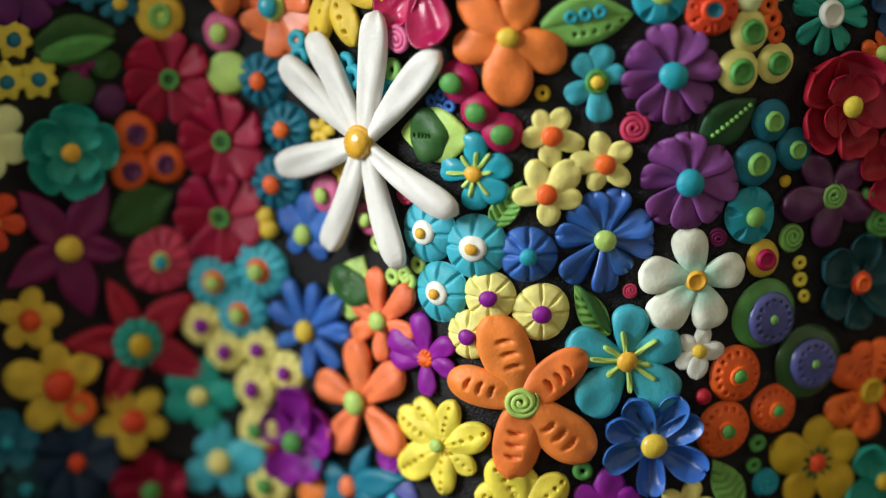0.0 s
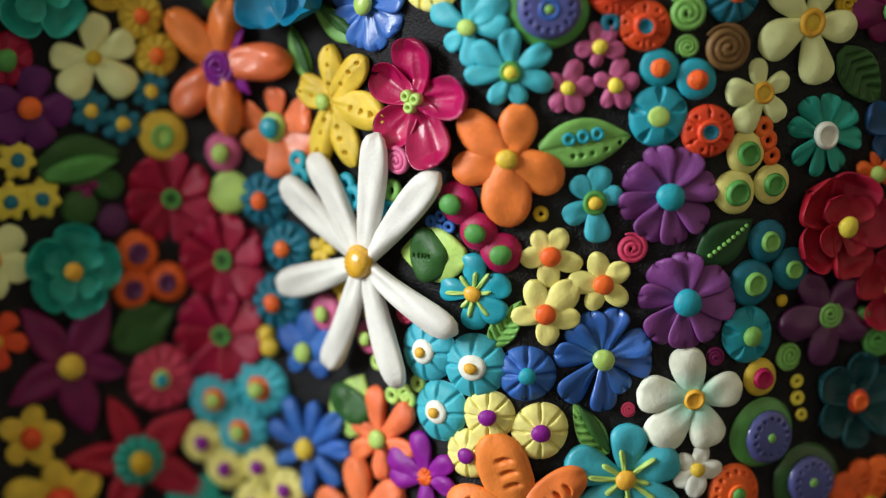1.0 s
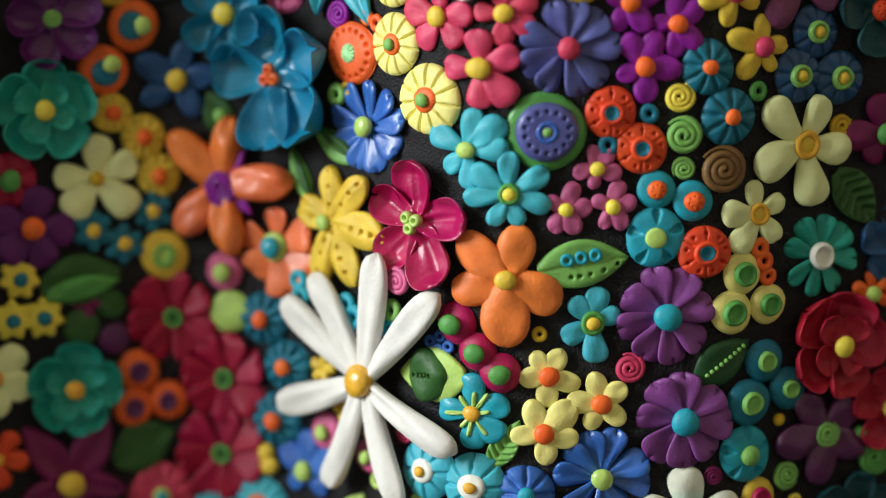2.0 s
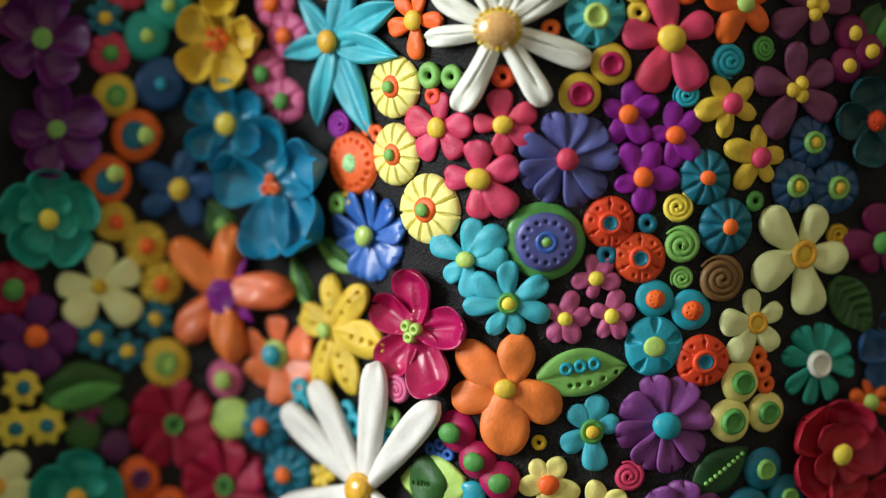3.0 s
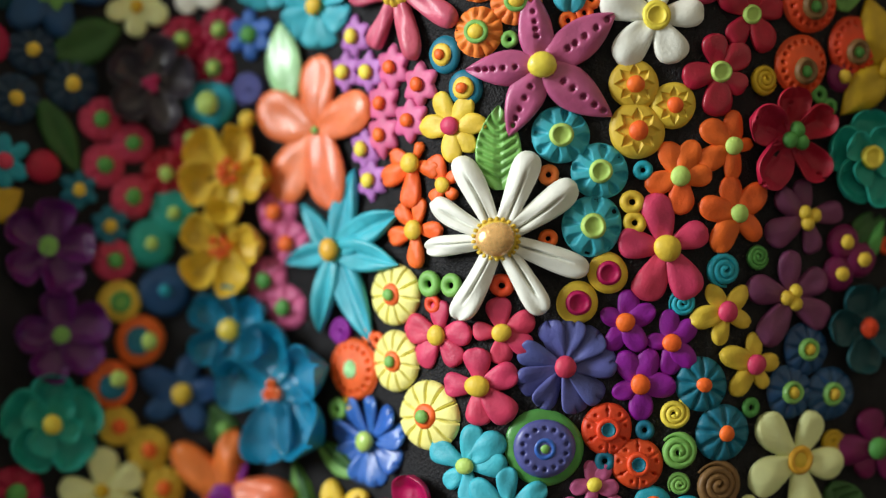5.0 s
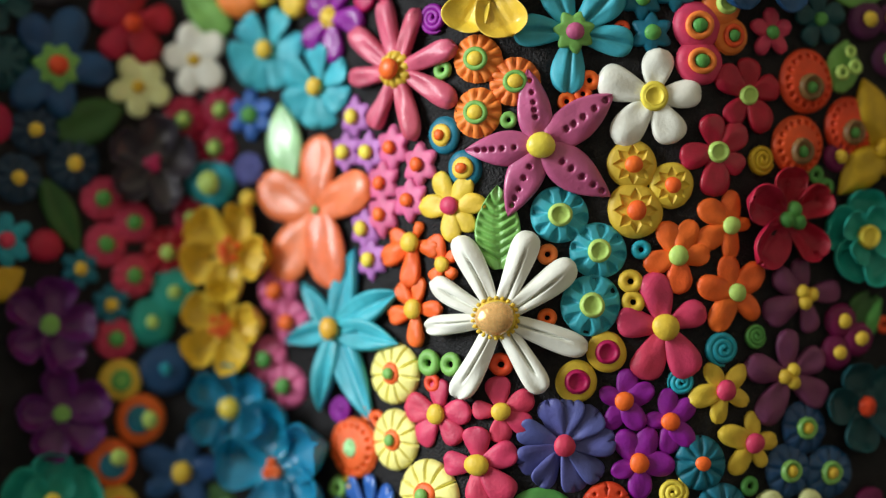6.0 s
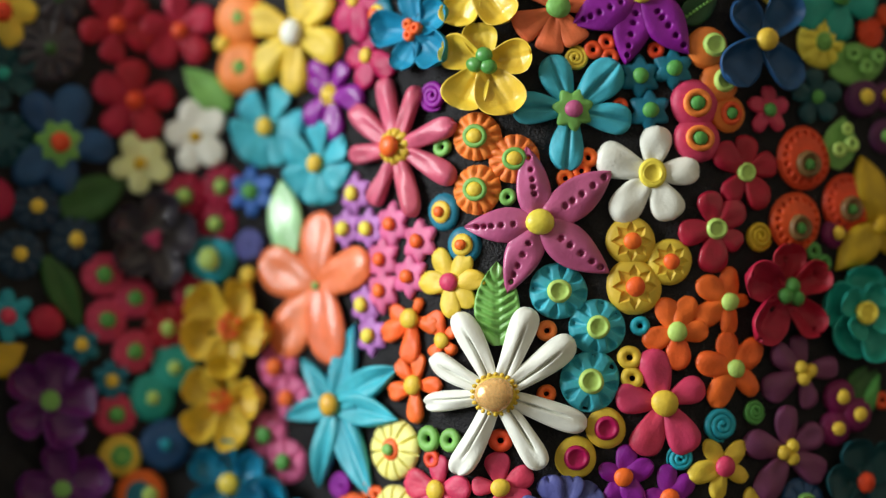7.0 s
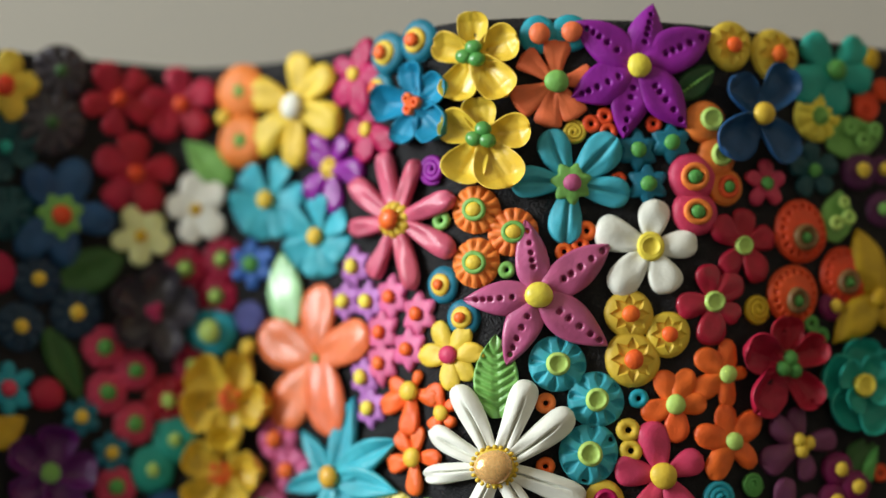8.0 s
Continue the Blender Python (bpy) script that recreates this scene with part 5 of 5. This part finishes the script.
flower(-.0962, .1138, .0177, 5, 10, 'cup', 'yellow', 'cluster tangerine .3', cup=0.2, w=1.0, gloss=0.3, crease=0.3)
flower(-.0939, .1416, .0189, 5, 30, 'cup', 'yellow', 'cluster tangerine .3', cup=0.2, w=1.0, gloss=0.3, crease=0.3)
flower(-.1794, .2546, .0135, 5, 10, 'oval', 'yellow', 'ball scarlet .28', w=1.1)
button(-.1591, .2611, .0103, 'charcoal', 'ball moss .22', grooves=9, depth=0.4, gloss=0.4)
button(-.1622, .2419, .0122, 'charcoal', 'ball moss .2', grooves=11, depth=0.4, gloss=0.4)
flower(-.1376, .2520, .0146, 5, -28, 'drop', 'red', 'ball scarlet .2', w=1.05)
flower(-.1137, .2507, .0151, 5, -5, 'drop', 'red', 'ball scarlet .2', w=1.05)
flower(-.1310, .2244, .0163, 5, 0, 'drop', 'red', 'ball scarlet .2', w=1.05)
leaf(-.1033, .2295, .0235, -49, 'leaf', w=0.26, gloss=0.4)
button(-.0897, .2549, .0102, 'orange', 'frill leaf .28', high=0.5)
button(-.0891, .2364, .0102, 'orange', 'frill leaf .28', high=0.5)
pellet(-.0968, .2455, .0033, 'yellow')
pellet(-.0606, .2442, .0022, 'yellow')
flower(-.0665, .2479, .0198, 7, 0, 'drop', 'yellow', 'ball white .24', crease=0.3, w=0.98, tips=((7, 0.0202), (53, 0.0212), (112, 0.0222), (178, 0.0224), (-128, 0.0230), (-67, 0.0222)))
flower(-.0508, .2245, .0130, 6, 0, 'drop', 'violet', 'frill yellow .32', gloss=0.3, tips=((-30, 0.0154), (35, 0.0133), (100, 0.0172), (171, 0.0167), (-129, 0.0150), (-58, 0.0119)))
flower(-.0387, .2574, .0126, 5, 0, 'oval', 'magenta', 'ball yellow .22', w=0.95, tips=((25, 0.0142), (99, 0.0124), (160, 0.0163), (-133, 0.0138), (-58, 0.0116)))
flower(-.0325, .2370, .0117, 5, 0, 'oval', 'magenta', 'ball yellow .24', w=0.95, tips=((-1, 0.0104), (117, 0.0141), (-168, 0.0122), (-85, 0.0111)))
button(-.0087, .2662, .0078, 'lagoon', 'disc yellow .58, ball tangerine .34', high=0.45)
button(-.0231, .2634, .0079, 'lagoon', 'disc yellow .58, ball tangerine .34', high=0.45)
button(-.0273, .2511, .0062, 'lagoon', 'disc yellow .58, ball tangerine .34', high=0.45)
flower(-.0096, .2439, .0161, 5, 0, 'cup', 'ocean', 'tubes tangerine .24', cup=0.16, w=0.92, crease=0.3, tips=((-5, 0.0150), (64, 0.0160), (133, 0.0184), (-161, 0.0146), (-82, 0.0176)))
spiral(-.0024, .2205, .0062, 'violet')
flower(.0135, .2591, .0159, 5, 0, 'cup', 'yellow', 'triple green .3', cup=0.15, gloss=0.5, w=0.92, crease=0.3, tips=((1, 0.0149), (71, 0.0158), (142, 0.0187), (-159, 0.0166), (-71, 0.0144)))
flower(.0168, .2307, .0169, 5, 0, 'cup', 'yellow', 'triple green .28', cup=0.15, gloss=0.5, w=0.92, crease=0.3, lift=0.0005, tips=((-7, 0.0135), (79, 0.0157), (155, 0.0200), (-153, 0.0173), (-67, 0.0149)))
button(.0355, .2660, .0067, 'teal', 'ball coral .55', high=0.4)
button(.0465, .2668, .0067, 'teal', 'ball coral .55', high=0.4)
flower(.0412, .2495, .0147, 5, 0, 'fan', 'coral', 'ball leaf .28', crease=0.4, w=0.74, lift=0.0008, tips=((1, 0.0148), (79, 0.0130), (150, 0.0143), (-169, 0.0158), (-121, 0.0161), (-53, 0.0149)))
flower(.0696, .2552, .0249, 6, 0, 'point', 'violet', 'ball butter .17', dots=5, lift=0.0012, w=1.28, thick=0.8, tips=((16, 0.0229), (63, 0.0287), (140, 0.0268), (-169, 0.0256), (-117, 0.0260), (-56, 0.0269)))
leaf(.0906, .2507, .0177, 54, 'forest', w=0.3, rib='leaf')
pellet(.0233, .2713, .0028, 'butter', lift=-0.02)
pellet(.0361, .2716, .0027, 'butter', lift=-0.02)
button(.1031, .2638, .0087, 'yellow', 'ball tangerine .33', star=8, high=0.4)
button(.1211, .2617, .0095, 'yellow', 'ball tangerine .33', star=8, high=0.4)
flower(.1125, .2399, .0173, 4, 45, 'cup', 'navy', 'ball yellow .24', cup=0.09, w=0.8, lift=0.003, tips=((-39, 0.0168), (35, 0.0200), (142, 0.0203), (-135, 0.0210)))
flower(.1454, .2578, .0152, 5, 0, 'drop', 'sea', 'ball green .25', w=1.1, tips=((-46, 0.0162), (49, 0.0166), (103, 0.0158), (177, 0.0165), (-115, 0.0190)))
button(.1388, .2411, .0095, 'butter', 'frill leaf .36', grooves=9, depth=0.3, wide=0.08)
pellet(.1601, .2629, .0041, 'mustard', high=0.5)
spiral(.1581, .2451, .0064, 'scarlet')
spiral(.1660, .2516, .0051, 'scarlet')
leaf(.1538, .2345, .0238, 79, 'leaf', w=0.34)
bead(.1499, .2370, .0030, 'leaf', lift=0.003)
bead(.1555, .2329, .0030, 'leaf', lift=0.003)
bead(.1603, .2367, .0030, 'leaf', lift=0.003)
flower(.0462, .2147, .0205, 5, 0, 'drop', 'turquoise', 'star leaf .38, ball mauve .15', crease=0.75, w=0.82, tips=((-24, 0.0201), (44, 0.0227), (103, 0.0207), (-173, 0.0209), (-88, 0.0203)))
bead(.0535, .2354, .0033, 'scarlet')
bead(.0583, .2380, .0032, 'scarlet')
bead(.0593, .2328, .0033, 'scarlet')
bead(.0752, .2357, .0031, 'scarlet')
bead(.0627, .2163, .0029, 'scarlet')
spiral(.0474, .2326, .0049, 'yellow')
button(.0695, .2265, .0080, 'lagoon', 'ball green .35', lobes=6, lobe=0.32, high=0.35)
button(.0811, .2292, .0080, 'lagoon', 'ball green .35', lobes=6, lobe=0.32, high=0.35)
button(.0729, .2148, .0081, 'lagoon', 'ball green .35', lobes=6, lobe=0.32, high=0.35)
button(.0931, .2368, .0074, 'orange', 'cup lime .55 .2 .1', high=0.5)
button(.0974, .2247, .0073, 'orange', 'cup lime .55 .1 .1', high=0.5)
flower(.1365, .2217, .0103, 5, 0, 'drop', 'pine', 'ball green .25', w=1.1)
button(.1554, .2224, .0071, 'plum', 'ball yellow .4', high=0.5)
button(.1654, .2232, .0051, 'plum', 'ball yellow .5')
button(.1645, .2090, .0062, 'plum', 'ball leaf .4')
flower(.1168, .2163, .0090, 5, 0, 'oval', 'rose', 'ball green .28')
bead(.0517, .1986, .0035, 'tangerine')
bead(.0494, .1940, .0033, 'tangerine')
bead(.0439, .1914, .0033, 'tangerine')
bead(.0013, .2027, .0035, 'leaf')
leaf(.1463, .2061, .0189, 10, 'leaf', w=0.36)
bead(.1442, .2033, .0028, 'lime', lift=0.003)
bead(.1493, .2054, .0028, 'lime', lift=0.003)
bead(.1476, .2108, .0023, 'lime', lift=0.003)
flower(-.1787, .2324, .0122, 6, 0, 'cup', 'pine', 'ball sea .2')
button(-.1775, .2088, .0101, 'pine', '', grooves=8)
button(-.1812, .1872, .0076, 'crimson', '')
